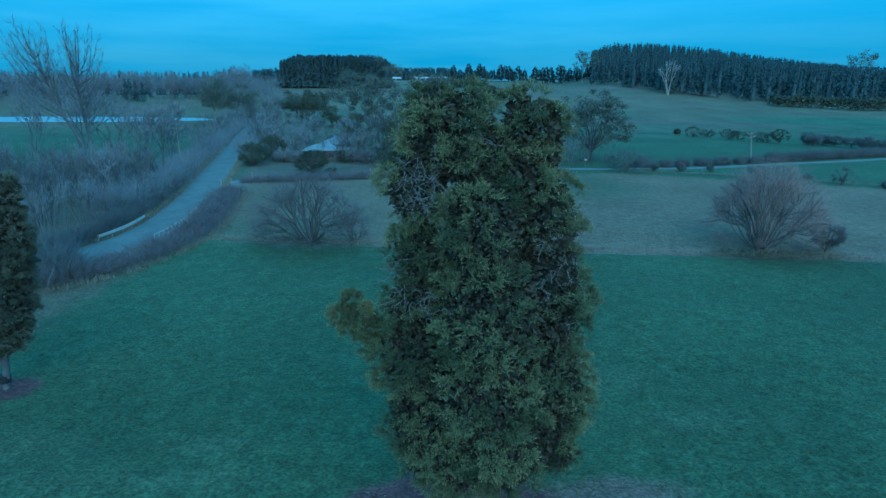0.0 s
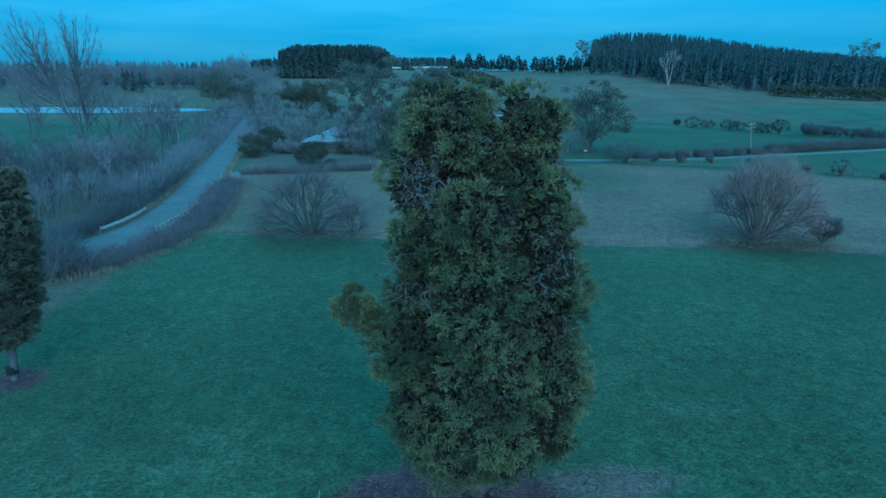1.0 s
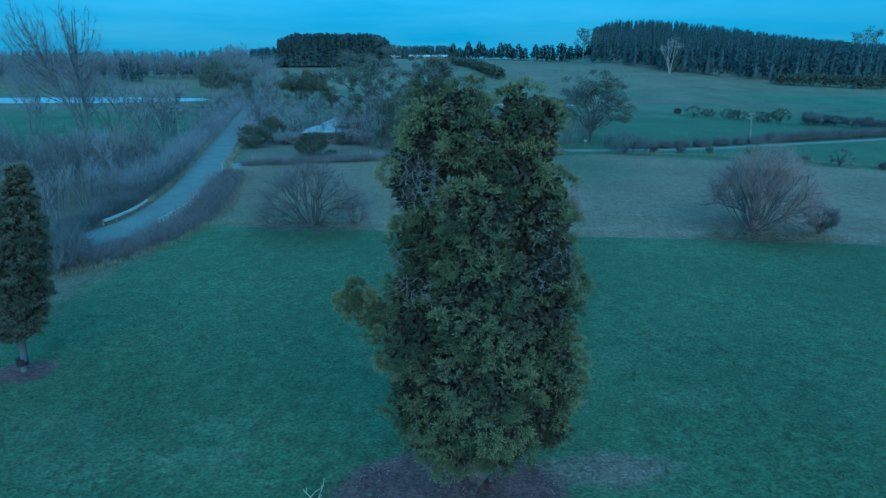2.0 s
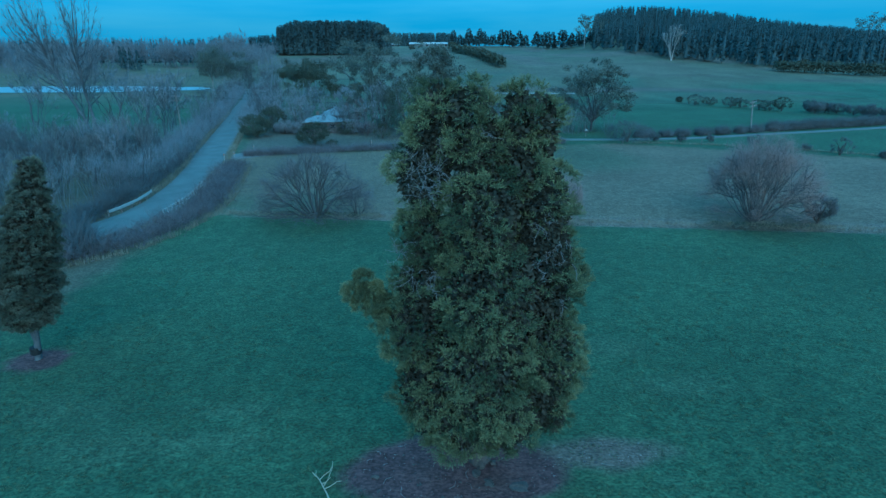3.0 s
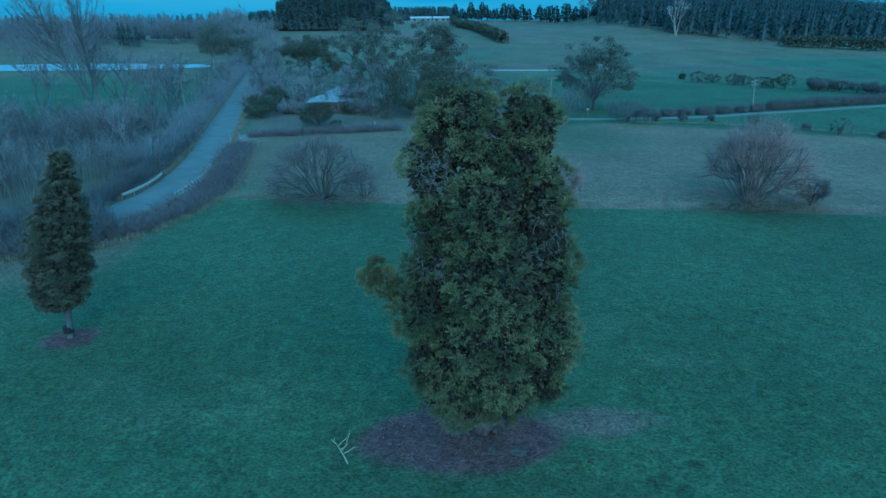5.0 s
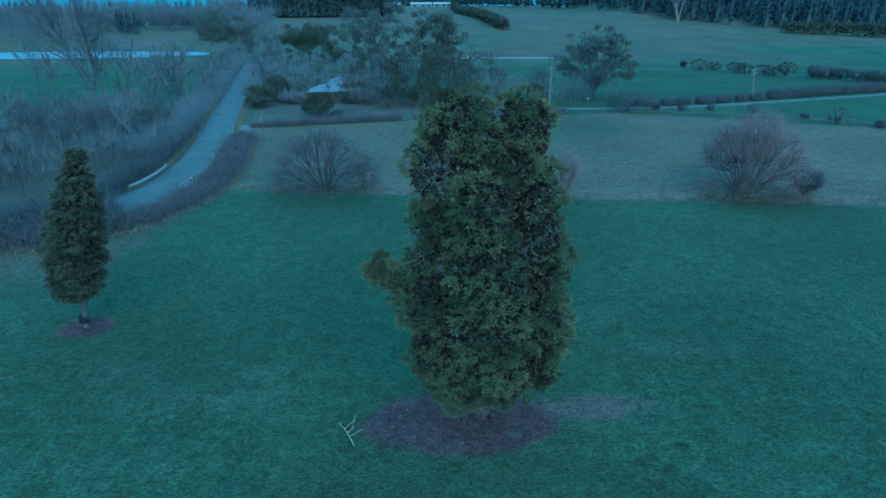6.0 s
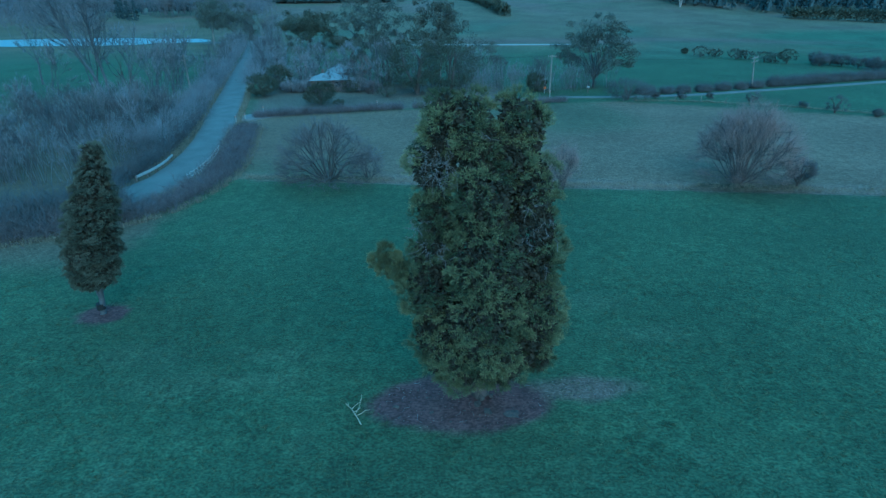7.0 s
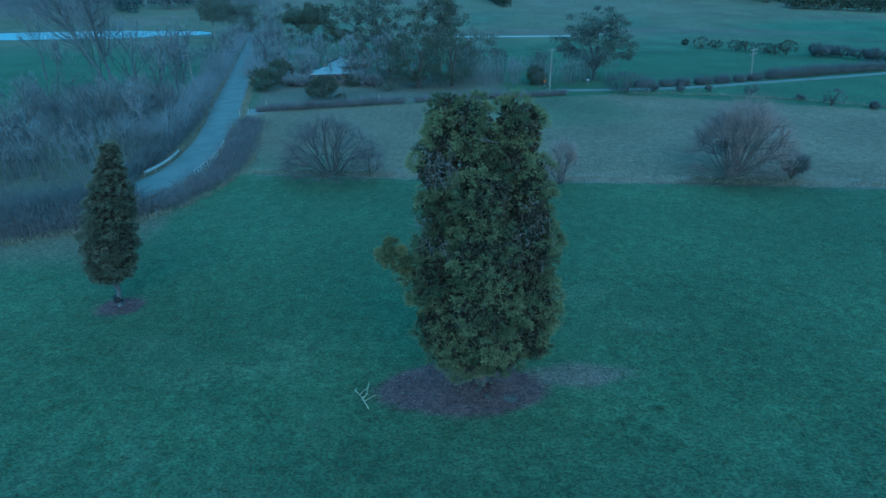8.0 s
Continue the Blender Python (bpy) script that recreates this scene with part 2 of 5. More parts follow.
M_DARK = mat("black_band", (0.015, 0.015, 0.015), (0.03, 0.03, 0.03), 4.0, 0.7)
M_ORANGE = mat("orange_plastic", (0.34, 0.10, 0.04), (0.46, 0.15, 0.06), 3.0, 0.6)

m_water, n_, l_, b_ = nodes_of("still_water", 0.3)
b_.inputs["Base Color"].default_value = (0.24, 0.26, 0.26, 1)
b_.inputs["Specular IOR Level"].default_value = 0.5
_co, _no, _bp = n_.new("ShaderNodeTexCoord"), n_.new("ShaderNodeTexNoise"), n_.new("ShaderNodeBump")
_no.inputs["Scale"].default_value, _no.inputs["Detail"].default_value = 1.5, 4
_bp.inputs["Strength"].default_value, _bp.inputs["Distance"].default_value = 0.6, 0.10
l_.new(_co.outputs["Object"], _no.inputs["Vector"])
l_.new(_no.outputs["Fac"], _bp.inputs["Height"])
l_.new(_bp.outputs[0], b_.inputs["Normal"])
M_WATER = m_water

# the land: its own colours by paddock, broken up by three sizes of noise and a relief of tufts
M_LAND, n_, l_, b_ = nodes_of("paddock_turf", 0.95)
_at = n_.new("ShaderNodeVertexColor")
_at.layer_name = "turf"
_co = n_.new("ShaderNodeTexCoord")
_last = _at.outputs["Color"]
for _scale, _lo, _hi, _detail in ((0.07, 0.82, 1.20, 3), (0.9, 0.83, 1.18, 4), (3.1, 0.86, 1.16, 4), (9.0, 0.66, 1.32, 5)):
    _no, _mr, _mx = n_.new("ShaderNodeTexNoise"), n_.new("ShaderNodeMapRange"), n_.new("ShaderNodeMix")
    _no.inputs["Scale"].default_value, _no.inputs["Detail"].default_value = _scale, _detail
    _mr.inputs["From Min"].default_value, _mr.inputs["From Max"].default_value = (0.3, 0.7) if _scale < 3 else (0.36, 0.62)
    _mr.inputs["To Min"].default_value, _mr.inputs["To Max"].default_value = _lo, _hi
    _mx.data_type, _mx.blend_type = "RGBA", "MULTIPLY"
    _mx.inputs[0].default_value = 1.0
    _mp = n_.new("ShaderNodeMapping")
    _mp.inputs["Scale"].default_value = (1, 1, 1) if _scale < 3 else (0.75, 1, 1)
    l_.new(_co.outputs["Object"], _mp.inputs["Vector"])
    l_.new(_mp.outputs[0], _no.inputs["Vector"])
    l_.new(_no.outputs["Fac"], _mr.inputs["Value"])
    l_.new(_last, _mx.inputs[6])
    l_.new(_mr.outputs[0], _mx.inputs[7])
    _last = _mx.outputs[2]
_bp = n_.new("ShaderNodeBump")
_bp.inputs["Strength"].default_value, _bp.inputs["Distance"].default_value = 0.7, 0.10
l_.new(_no.outputs["Fac"], _bp.inputs["Height"])
l_.new(_bp.outputs[0], b_.inputs["Normal"])
l_.new(_last, b_.inputs["Base Color"])

# ---- the land ----
GREEN, PASTURE, DRYGRASS, SOIL = (0.059, 0.075, 0.036), (0.119, 0.093, 0.059), (0.16, 0.13, 0.10), (0.076, 0.046, 0.043)
HILL, BROWN, LAWN, LUSH = (0.106, 0.093, 0.057), (0.125, 0.088, 0.070), (0.100, 0.082, 0.060), (0.066, 0.085, 0.050)


def field_edge(x):
    """The far side of the near paddock, along a ditch."""
    return 52.8 - 0.098 * (x + 24.0)


def lane_edge(x):
    """The near side of the hedge and road beyond the dry pasture."""
    return np.where(x < 33, 88 + (x + 33) * 0.17, 99 - (x - 33) * 0.42)


def land_colours(x, y):
    n = len(x)
    w1 = np.array([noise.noise(Vector((a * 0.5, b * 0.5, 0))) for a, b in zip(x, y)])
    w2 = np.array([noise.noise(Vector((a * 0.03, b * 0.03, 5))) for a, b in zip(x, y)])
    c = np.tile(np.array(GREEN), (n, 1))

    def lay(colour, k):
        nonlocal c
        k = np.clip(k, 0, 1)[:, None]
        c = c * (1 - k) + np.array(colour) * k

    r = x / np.maximum(y, 1)
    lay(HILL, smooth(170, 230, y + 20 * w2) * 0.85)
    lay(LUSH, smooth(0.1, 0.5, w2) * smooth(150, 200, y) * 0.6)
    lay(BROWN, smooth(0.05, 0.4, w2 - 0.25 * np.sin(y * 0.03)) * smooth(240, 330, y) * 0.6)
    lay((0.058, 0.088, 0.045), smooth(1.2, 0.7, np.hypot((x - 190) / 75, (y - 225) / 32) + 0.15 * w1) * 0.8)
    lay((0.120, 0.100, 0.066), smooth(1.2, 0.3, np.hypot((x - 95) / 70, (y - 300) / 40) + 0.3 * w2) * 0.6)
    # a ploughed strip beyond the track, and old furrows across the hillside
    lay((0.105, 0.074, 0.060), np.exp(-((y - 228 - 6 * w2 + 0.06 * x) / 7) ** 2) * smooth(-40, 0, x) * smooth(190, 120, x) * 0.75)
    lay((0.085, 0.068, 0.050), np.exp(-((y - 288 - 14 * w2 + 0.1 * x) / 3.5) ** 2) * smooth(-20, 10, x) * smooth(-0.2, 0.2, w1) * 0.7)
    lay((0.085, 0.068, 0.050), np.exp(-((y - 345 - 18 * w2) / 4) ** 2) * smooth(0, 30, x) * smooth(-0.1, 0.3, w1) * 0.6)
    # dry pasture between the ditch and the lane
    edge, lane = field_edge(x), lane_edge(x)
    k = smooth(-0.8, 0.8, y - edge + 1.2 * w1) * smooth(-0.8, 0.8, lane - y + w1) * smooth(-0.5, 0.5, x + 26 + 0.22 * (y - 52))
    lay(PASTURE, k)
    lay(DRYGRASS, np.exp(-((y - edge - 0.8 + 0.8 * w1) / 1.3) ** 2) * smooth(-27, -24, x) * 0.8)
    lay(GREEN, k * smooth(0.15, 0.45, w2) * 0.5)
    # garden round the house
    lay(LAWN, smooth(0, 2, y - lane) * smooth(128, 122, y) * smooth(14, 10, x) * smooth(-36, -33, x + 0.24 * (y - 88)) * 0.9)
    # scrub and rough grass beside the road
    verge = smooth(0, 3, -25 - 0.22 * np.maximum(y - 45, 0) - x + w1) * smooth(28, 34, y)
    lay((0.095, 0.080, 0.050), verge * smooth(-95, -70, x) * smooth(120, 100, y))
    lay((0.10, 0.085, 0.05), np.exp(-((y - 232 + 4 * w1) / 9) ** 2) * smooth(-0.40, -0.5, r) * 0.9)
    # bare soil under the trees
    d = np.hypot((x - 0.4) / 4.6, (y - 15.75) / 2.15) + 0.16 * w1
    d2 = np.hypot((x - 6.3) / 3.6, (y - 16.7) / 1.05) + 0.3 * w1
    lay((0.112, 0.080, 0.064), 0.8 * smooth(1.15, 0.6, d2))
    lay(SOIL, smooth(1.06, 0.90, d))
    lay(SOIL, smooth(1.1, 0.9, np.hypot((x + 22.6) / 1.6, (y - 24.1) / 1.2) + 0.1 * w1))
    lay((0.062, 0.060, 0.036), smooth(1.2, 0.5, np.hypot((x - 31) / 5.5, (y - 48.2) / 1.0) + 0.5 * w1) * 0.35)
    for px, py, rx, ry in ((-14.5, 17.2, 4.5, 1.6), (-9.6, 17.4, 2.6, 1.3), (-10.5, 19.6, 3.0, 1.0), (9.0, 25.3, 3.5, 1.4), (-18.0, 19.6, 3.5, 1.3), (12.0, 21.5, 3.6, 1.2)):
        lay((0.100, 0.108, 0.060), smooth(1.25, 0.2, np.hypot((x - px) / rx, (y - py) / ry) + 0.5 * w1) * 0.28)
    # darker turf in the near part of the paddock: lens vignetting put into the colour
    lay((0.050, 0.063, 0.033), smooth(15, 9, y + 5 * w2 + 1.5 * w1) * 0.7)
    # worn, paler turf in broad patches
    lay((0.105, 0.112, 0.072), smooth(0.12, 0.55, w2 + 0.35 * w1) * smooth(50, 30, y) * 0.2)
    return c


def steps(*spans):
    out = []
    for a, b, n in spans:
        out += list(np.linspace(a, b, n, endpoint=False))
    return np.array(out + [spans[-1][1]])


def build_land():
    xs = steps((-4500, -600, 12), (-600, -150, 45), (-150, -45, 42), (-45, 45, 190), (45, 150, 42), (150, 600, 45), (600, 4500, 12))
    ys = steps((-600, -20, 10), (-20, 8, 20), (8, 60, 150), (60, 130, 64), (130, 320, 50), (320, 800, 50), (800, 4800, 14))
    X, Y = np.meshgrid(xs, ys)
    Z = terrain(X, Y)
    x, y = X.ravel(), Y.ravel()
    lump = np.array([noise.noise(Vector((a * 0.35, b * 0.35, 2))) for a, b in zip(x, y)]) * 0.05
    # the ditch along the far side of the near paddock
    ditch = -0.35 * np.exp(-((y - field_edge(x) - 0.3) / 0.8) ** 2) * smooth(-24, -20, x) * smooth(60, 48, x)
    verts = np.stack([x, y, Z.ravel() + lump + ditch - 0.03], 1)
    nx = len(xs)
    k = (np.arange(len(ys) - 1)[:, None] * nx + np.arange(nx - 1)[None, :]).ravel()
    quads = np.stack([k, k + 1, k + nx + 1, k + nx], 1)
    me = mesh_of("ground", verts, quads)
    col = me.color_attributes.new("turf", "FLOAT_COLOR", "POINT")
    col.data.foreach_set("color", np.concatenate([land_colours(x, y), np.ones((len(x), 1))], 1).ravel())
    for p in me.polygons:
        p.use_smooth = True
    tagged(put("ground", me, M_LAND), "green grazed paddocks with tufts, dry pasture and bare soil", "ground", kind="structure")


build_land()


def ribbon(name, mid, half, material, lift, label, category, crown=0.04):
    """A strip of road along a line of places, a little higher in its middle."""
    pts = np.array(mid, float)
    t = np.linspace(0, len(pts) - 1, (len(pts) - 1) * 6 + 1)
    i = np.clip(t.astype(int), 0, len(pts) - 2)
    f = (t - i)[:, None]
    p0, p1, p2, p3 = pts[np.clip(i - 1, 0, None)], pts[i], pts[i + 1], pts[np.clip(i + 2, None, len(pts) - 1)]
    c = 0.5 * (2 * p1 + (p2 - p0) * f + (2 * p0 - 5 * p1 + 4 * p2 - p3) * f ** 2 + (3 * p1 - p0 - 3 * p2 + p3) * f ** 3)
    d = np.gradient(c, axis=0)
    s = np.stack([d[:, 1], -d[:, 0]], 1) / np.linalg.norm(d, axis=1)[:, None]
    rows = []
    for k, h in ((-1.08, -0.25), (-1, 0.0), (-0.5, 0.7 * crown), (0, crown), (0.5, 0.7 * crown), (1, 0.0), (1.08, -0.25)):
        q = c + s * half * k + (0.12 * half * np.sin(np.arange(len(c))[:, None] * 1.7 + k) * 0.15 if abs(k) >= 1 else 0)
        rows.append(np.column_stack([q, terrain(q[:, 0], q[:, 1]) + lift + h]))
    V = np.stack(rows, 1)
    w, n = V.shape[1], len(c)
    k = (np.arange(n - 1)[:, None] * w + np.arange(w - 1)[None, :]).ravel()
    me = mesh_of(name, V.reshape(-1, 3), np.stack([k, k + 1, k + w + 1, k + w], 1))
    for p in me.polygons:
        p.use_smooth = True
    return tagged(put(name, me, material), label, category, kind="structure")


ROAD_MID = [(-95, 27), (-66, 32), (-46, 38), (-36.5, 43), (-32.4, 49), (-31.6, 56), (-33.0, 66), (-36.0, 78), (-39.2, 88), (-44.2, 106), (-50.6, 128), (-60.8, 163), (-72.5, 205), (-80, 228), (-93, 247), (-115, 262)]
ribbon("road", ROAD_MID, 2.6, M_ROAD, 0.07, "grey worn asphalt country road between bare hedges", "road")
ribbon("driveway", [(-37.5, 84.2), (-34.5, 86.2), (-31.5, 88.4), (-29, 90.0)], 2.4, M_GRAVEL, 0.05, "pale gravel driveway turning off the road", "driveway", 0.02)
ribbon("road", [(22, 104), (38, 104), (52, 106), (67, 110.5), (84, 115.5), (101, 121), (150, 137), (300, 180)], 1.0, M_ROAD, 0.06, "pale country road behind a low hedge", "road")
ribbon("track", [(-14, 216), (1, 215.3), (20, 214.5), (40, 214.0), (52, 213.5)], 1.1, M_STONEDUST, 0.10, "pale gravel farm track across the far paddock", "track", 0.02)


def water_sheet():
    g = np.random.default_rng(5)
    a = np.linspace(0, 2 * math.pi, 90, endpoint=False)
    wob = 1 + 0.06 * np.sin(5 * a + 1) + 0.05 * np.sin(11 * a) + 0.03 * g.normal(size=90)
    x, y = -195 + 86 * np.cos(a) * wob, 272 + 25 * np.sin(a) * wob
    verts = np.column_stack([np.r_[-195, x], np.r_[272, y], np.full(91, 0.06)])
    k = np.arange(90)
    me = mesh_of("water", verts, np.stack([np.zeros(90, int), k + 1, (k + 1) % 90 + 1], 1))
    tagged(put("water", me, M_WATER), "pale still flood water lying on a far paddock", "water", kind="structure")


water_sheet()

# ---- the two cypresses in the near paddock ----
def spaced(p, w, gap):
    """Leaves out places that lie too close to an earlier one."""
    cells, keep = {}, []
    for i, q in enumerate(p):
        c = tuple(np.floor(q / gap).astype(int))
        near = [cells.get((c[0] + a, c[1] + b, c[2] + d)) for a in (-1, 0, 1) for b in (-1, 0, 1) for d in (-1, 0, 1)]
        if all(n is None or np.sum((p[n] - q) ** 2) > gap * gap for n in near):
            cells[c] = i
            keep.append(i)
    return p[keep], w[keep]


def bough_crown(lobes, gap, radius, tufts, sprays, blade, g, material, parent, name="crown", shell=0.12, up=0.35, holes=(), gaps=(), boughs=None, sag=0.0, tuft=0.25):
    """A crown of boughs over the lobes: each bough carries pads of foliage on its upper and outer side, each pad a fan of
    feathery sprays of scale leaves, paler at their tips. Boughs are left out of the holes, and all foliage out of the gaps."""
    if boughs is None:
        p, w = spaced(*in_lobes(lobes, 9000, g, shell), gap)
        R = radius * g.uniform(0.65, 1.3, len(p))
    else:
        p, R = np.array([q[:3] for q in boughs], float), np.array([q[3] for q in boughs], float)
        w = unit(p - p.mean(0) + np.array([0, -0.25, 0.15]))
    for c, s in holes:
        far = np.linalg.norm((p - np.array(c)) * np.array([1, 0.6, 1]), axis=1) > s
        p, w, R = p[far], w[far], R[far]
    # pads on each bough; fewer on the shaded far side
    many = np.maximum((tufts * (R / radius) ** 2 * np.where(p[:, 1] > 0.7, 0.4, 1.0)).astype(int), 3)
    P, W, S = np.repeat(p, many, 0), np.repeat(w, many, 0), np.repeat(R, many)[:, None]
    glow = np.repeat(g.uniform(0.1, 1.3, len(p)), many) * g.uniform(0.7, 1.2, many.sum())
    # paler towards the top of the crown: overhead light put into the colour
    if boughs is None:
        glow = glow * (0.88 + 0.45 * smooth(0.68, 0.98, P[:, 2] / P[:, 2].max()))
    d = unit(W + np.array([[0, 0, up]]) + g.normal(size=P.shape) * 0.65)
    c = P - W * S * 0.66 + d * S * g.uniform(0.75, 1.08, S.shape) * np.array([[1.05, 1.05, 0.72]])
    c[:, 2] -= sag * S[:, 0] * np.maximum(0, 1 - d[:, 2])
    n = len(c)
    # sprays on each pad
    size = tuft * g.uniform(0.7, 1.3, n)
    C, D, T = np.repeat(c, sprays, 0), np.repeat(d, sprays, 0), np.repeat(size, sprays)[:, None]
    e = unit(D + np.array([[0, 0, 0.35 - sag]]) + g.normal(size=C.shape) * 0.65)
    root = C + e * T * g.uniform(-0.2, 0.75, T.shape) * np.array([[1.2, 1.2, 0.7]])
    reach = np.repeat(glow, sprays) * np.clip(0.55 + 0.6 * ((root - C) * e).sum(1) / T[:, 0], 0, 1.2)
    if len(gaps):
        clear = np.ones(len(root), bool)
        for q, s in gaps:
            clear &= np.hypot(root[:, 0] - q[0], (root[:, 2] - q[2]) - 0.30 * (root[:, 1] - q[1])) > s
        root, e, reach = root[clear], e[clear], reach[clear]
    # scale-leaved twiglets to both sides of each spray
    blades = 5
    u, v = across(e)
    a = g.uniform(0, 6.283, (len(e), 1))
    flat = np.cos(a) * u + np.sin(a) * v
    k = np.tile(np.linspace(0, 1, blades), len(root))[:, None]
    side = np.tile(np.array([-1, 1, -1, 1, 0.0])[:blades], len(root))[:, None]
    E2, F2 = np.repeat(e, blades, 0), np.repeat(flat, blades, 0)
    at = np.repeat(root, blades, 0) + E2 * k * blade * 1.5
    vv, ff = leaves(at, E2 + F2 * side * 0.8, np.full(len(at), blade), np.full(len(at), blade * 0.15), g, 0.22)
    me = mesh_of(name, vv, ff)
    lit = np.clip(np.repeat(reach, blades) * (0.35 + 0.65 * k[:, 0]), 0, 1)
    col = me.attributes.new("growth_and_light", "FLOAT", "POINT")
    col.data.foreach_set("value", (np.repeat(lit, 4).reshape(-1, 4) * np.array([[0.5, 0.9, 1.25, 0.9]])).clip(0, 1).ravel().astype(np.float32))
    return put(name, me, material, parent)


def dead_branches(c, s, count, g, parent, way=(0, -1, 0.1)):
    """Bare grey branches that arch out of a hollow in the crown, with finer twigs along them."""
    A, B, RA, RB = [], [], [], []
    for _ in range(count):
        p = np.array(c) + g.normal(size=3) * s * np.array([0.45, 0.3, 0.45]) + np.array([0, 0.35, 0])
        w = unit((np.array([way]) + g.normal(size=(1, 3)) * 0.8))[0]
        bend = g.normal(size=3) * 0.22 + np.array([0, 0, g.choice([-0.25, 0.15])])
        r, step = g.uniform(0.008, 0.016), s * g.uniform(0.15, 0.25)
        for i in range(6):
            q = p + w * step
            A.append(p), B.append(q), RA.append(r), RB.append(r * 0.8)
            for _ in range(2):
                t = unit((w + g.normal(size=3) * 0.8)[None])[0]
                l = s * g.uniform(0.12, 0.34)
                m = q + t * l * 0.6
                A += [q, m]
                B += [m, m + unit((t + g.normal(size=3) * 0.4)[None])[0] * l * 0.5]
                RA += [r * 0.45, r * 0.35]
                RB += [r * 0.35, 0.003]
            p, r = q, r * 0.8
            w = unit((w + bend)[None])[0]
    v, f = tubes(np.array(A) - np.array(c), np.array(B) - np.array(c), np.maximum(RA, 0.005), np.maximum(RB, 0.004), 3)
    put("dead_branch", mesh_of("dead_branch", v, f), M_DEAD, parent, Matrix.Translation(c), "bare grey dead branches")["kind"] = "stuff"


def inner_foliage(lobes, count, blade, g, parent, scale=0.72, gaps=()):
    L = [(*q[:3], q[3] * scale, q[4] * scale, q[5] * scale) for q in lobes]
    p, w = in_lobes(L, count, g, 0.5)
    for q, s in gaps:
        far = np.hypot(p[:, 0] - q[0], (p[:, 2] - q[2]) - 0.30 * (p[:, 1] - q[1])) > s + 0.1
        p, w = p[far], w[far]
    put("inner_foliage", mesh_of("inner_foliage", *leaves(p, w, np.full(len(p), blade), np.full(len(p), blade * 0.34), g, 1.0)), M_OLD, parent, None, "old brown inner foliage")


MAIN = [(-1.65, 0.0, 13.5, 0.95, 1.2, 1.9), (-0.6, -0.4, 13.5, 1.1, 1.1, 1.85), (1.05, 0.1, 13.65, 0.8, 0.95, 1.5), (1.7, 0.2, 13.5, 0.85, 0.95, 1.5), (1.6, 0.2, 12.2, 1.0, 1.0, 1.5), (1.9, 0.2, 10.8, 1.3, 1.5, 2.0),
        (2.0, 0.0, 8.4, 1.55, 1.8, 2.8), (2.3, 0.0, 5.0, 1.6, 1.8, 2.7), (2.5, 0.1, 3.5, 1.3, 1.3, 1.7), (-0.1, -0.7, 10.8, 1.5, 1.6, 2.1),
        (0.2, -0.9, 8.0, 2.0, 1.9, 2.8), (0.0, -0.9, 5.4, 2.1, 2.0, 2.6), (0.3, -0.8, 3.9, 2.1, 1.9, 1.7), (-2.1, 0.0, 12.0, 1.2, 1.4, 1.5),
        (-2.0, 0.2, 9.7, 1.15, 1.4, 1.6), (-2.15, 0.2, 7.9, 1.25, 1.4, 1.4), (-2.3, 0.0, 6.2, 1.5, 1.6, 1.8), (-1.95, -0.2, 3.8, 1.5, 1.5, 1.9), (-1.3, -0.9, 3.2, 1.3, 1.3, 1.1), (-1.8, -0.1, 2.9, 1.35, 1.3, 1.25), (2.4, 0.0, 3.0, 1.4, 1.3, 1.4), (2.75, -0.2, 2.5, 0.85, 0.9, 1.0), (1.5, -0.8, 2.6, 1.0, 0.9, 0.85), (0.5, -0.7, 2.8, 1.6, 1.4, 1.1), (-0.6, -0.8, 2.3, 1.5, 1.2, 0.95), (0.9, -0.7, 2.2, 1.4, 1.2, 0.9), (-1.7, -0.6, 2.2, 1.0, 1.0, 0.8), (0.2, -0.3, 12.9, 0.75, 0.9, 1.1), (1.0, -0.3, 12.3, 0.8, 0.9, 1.1)]


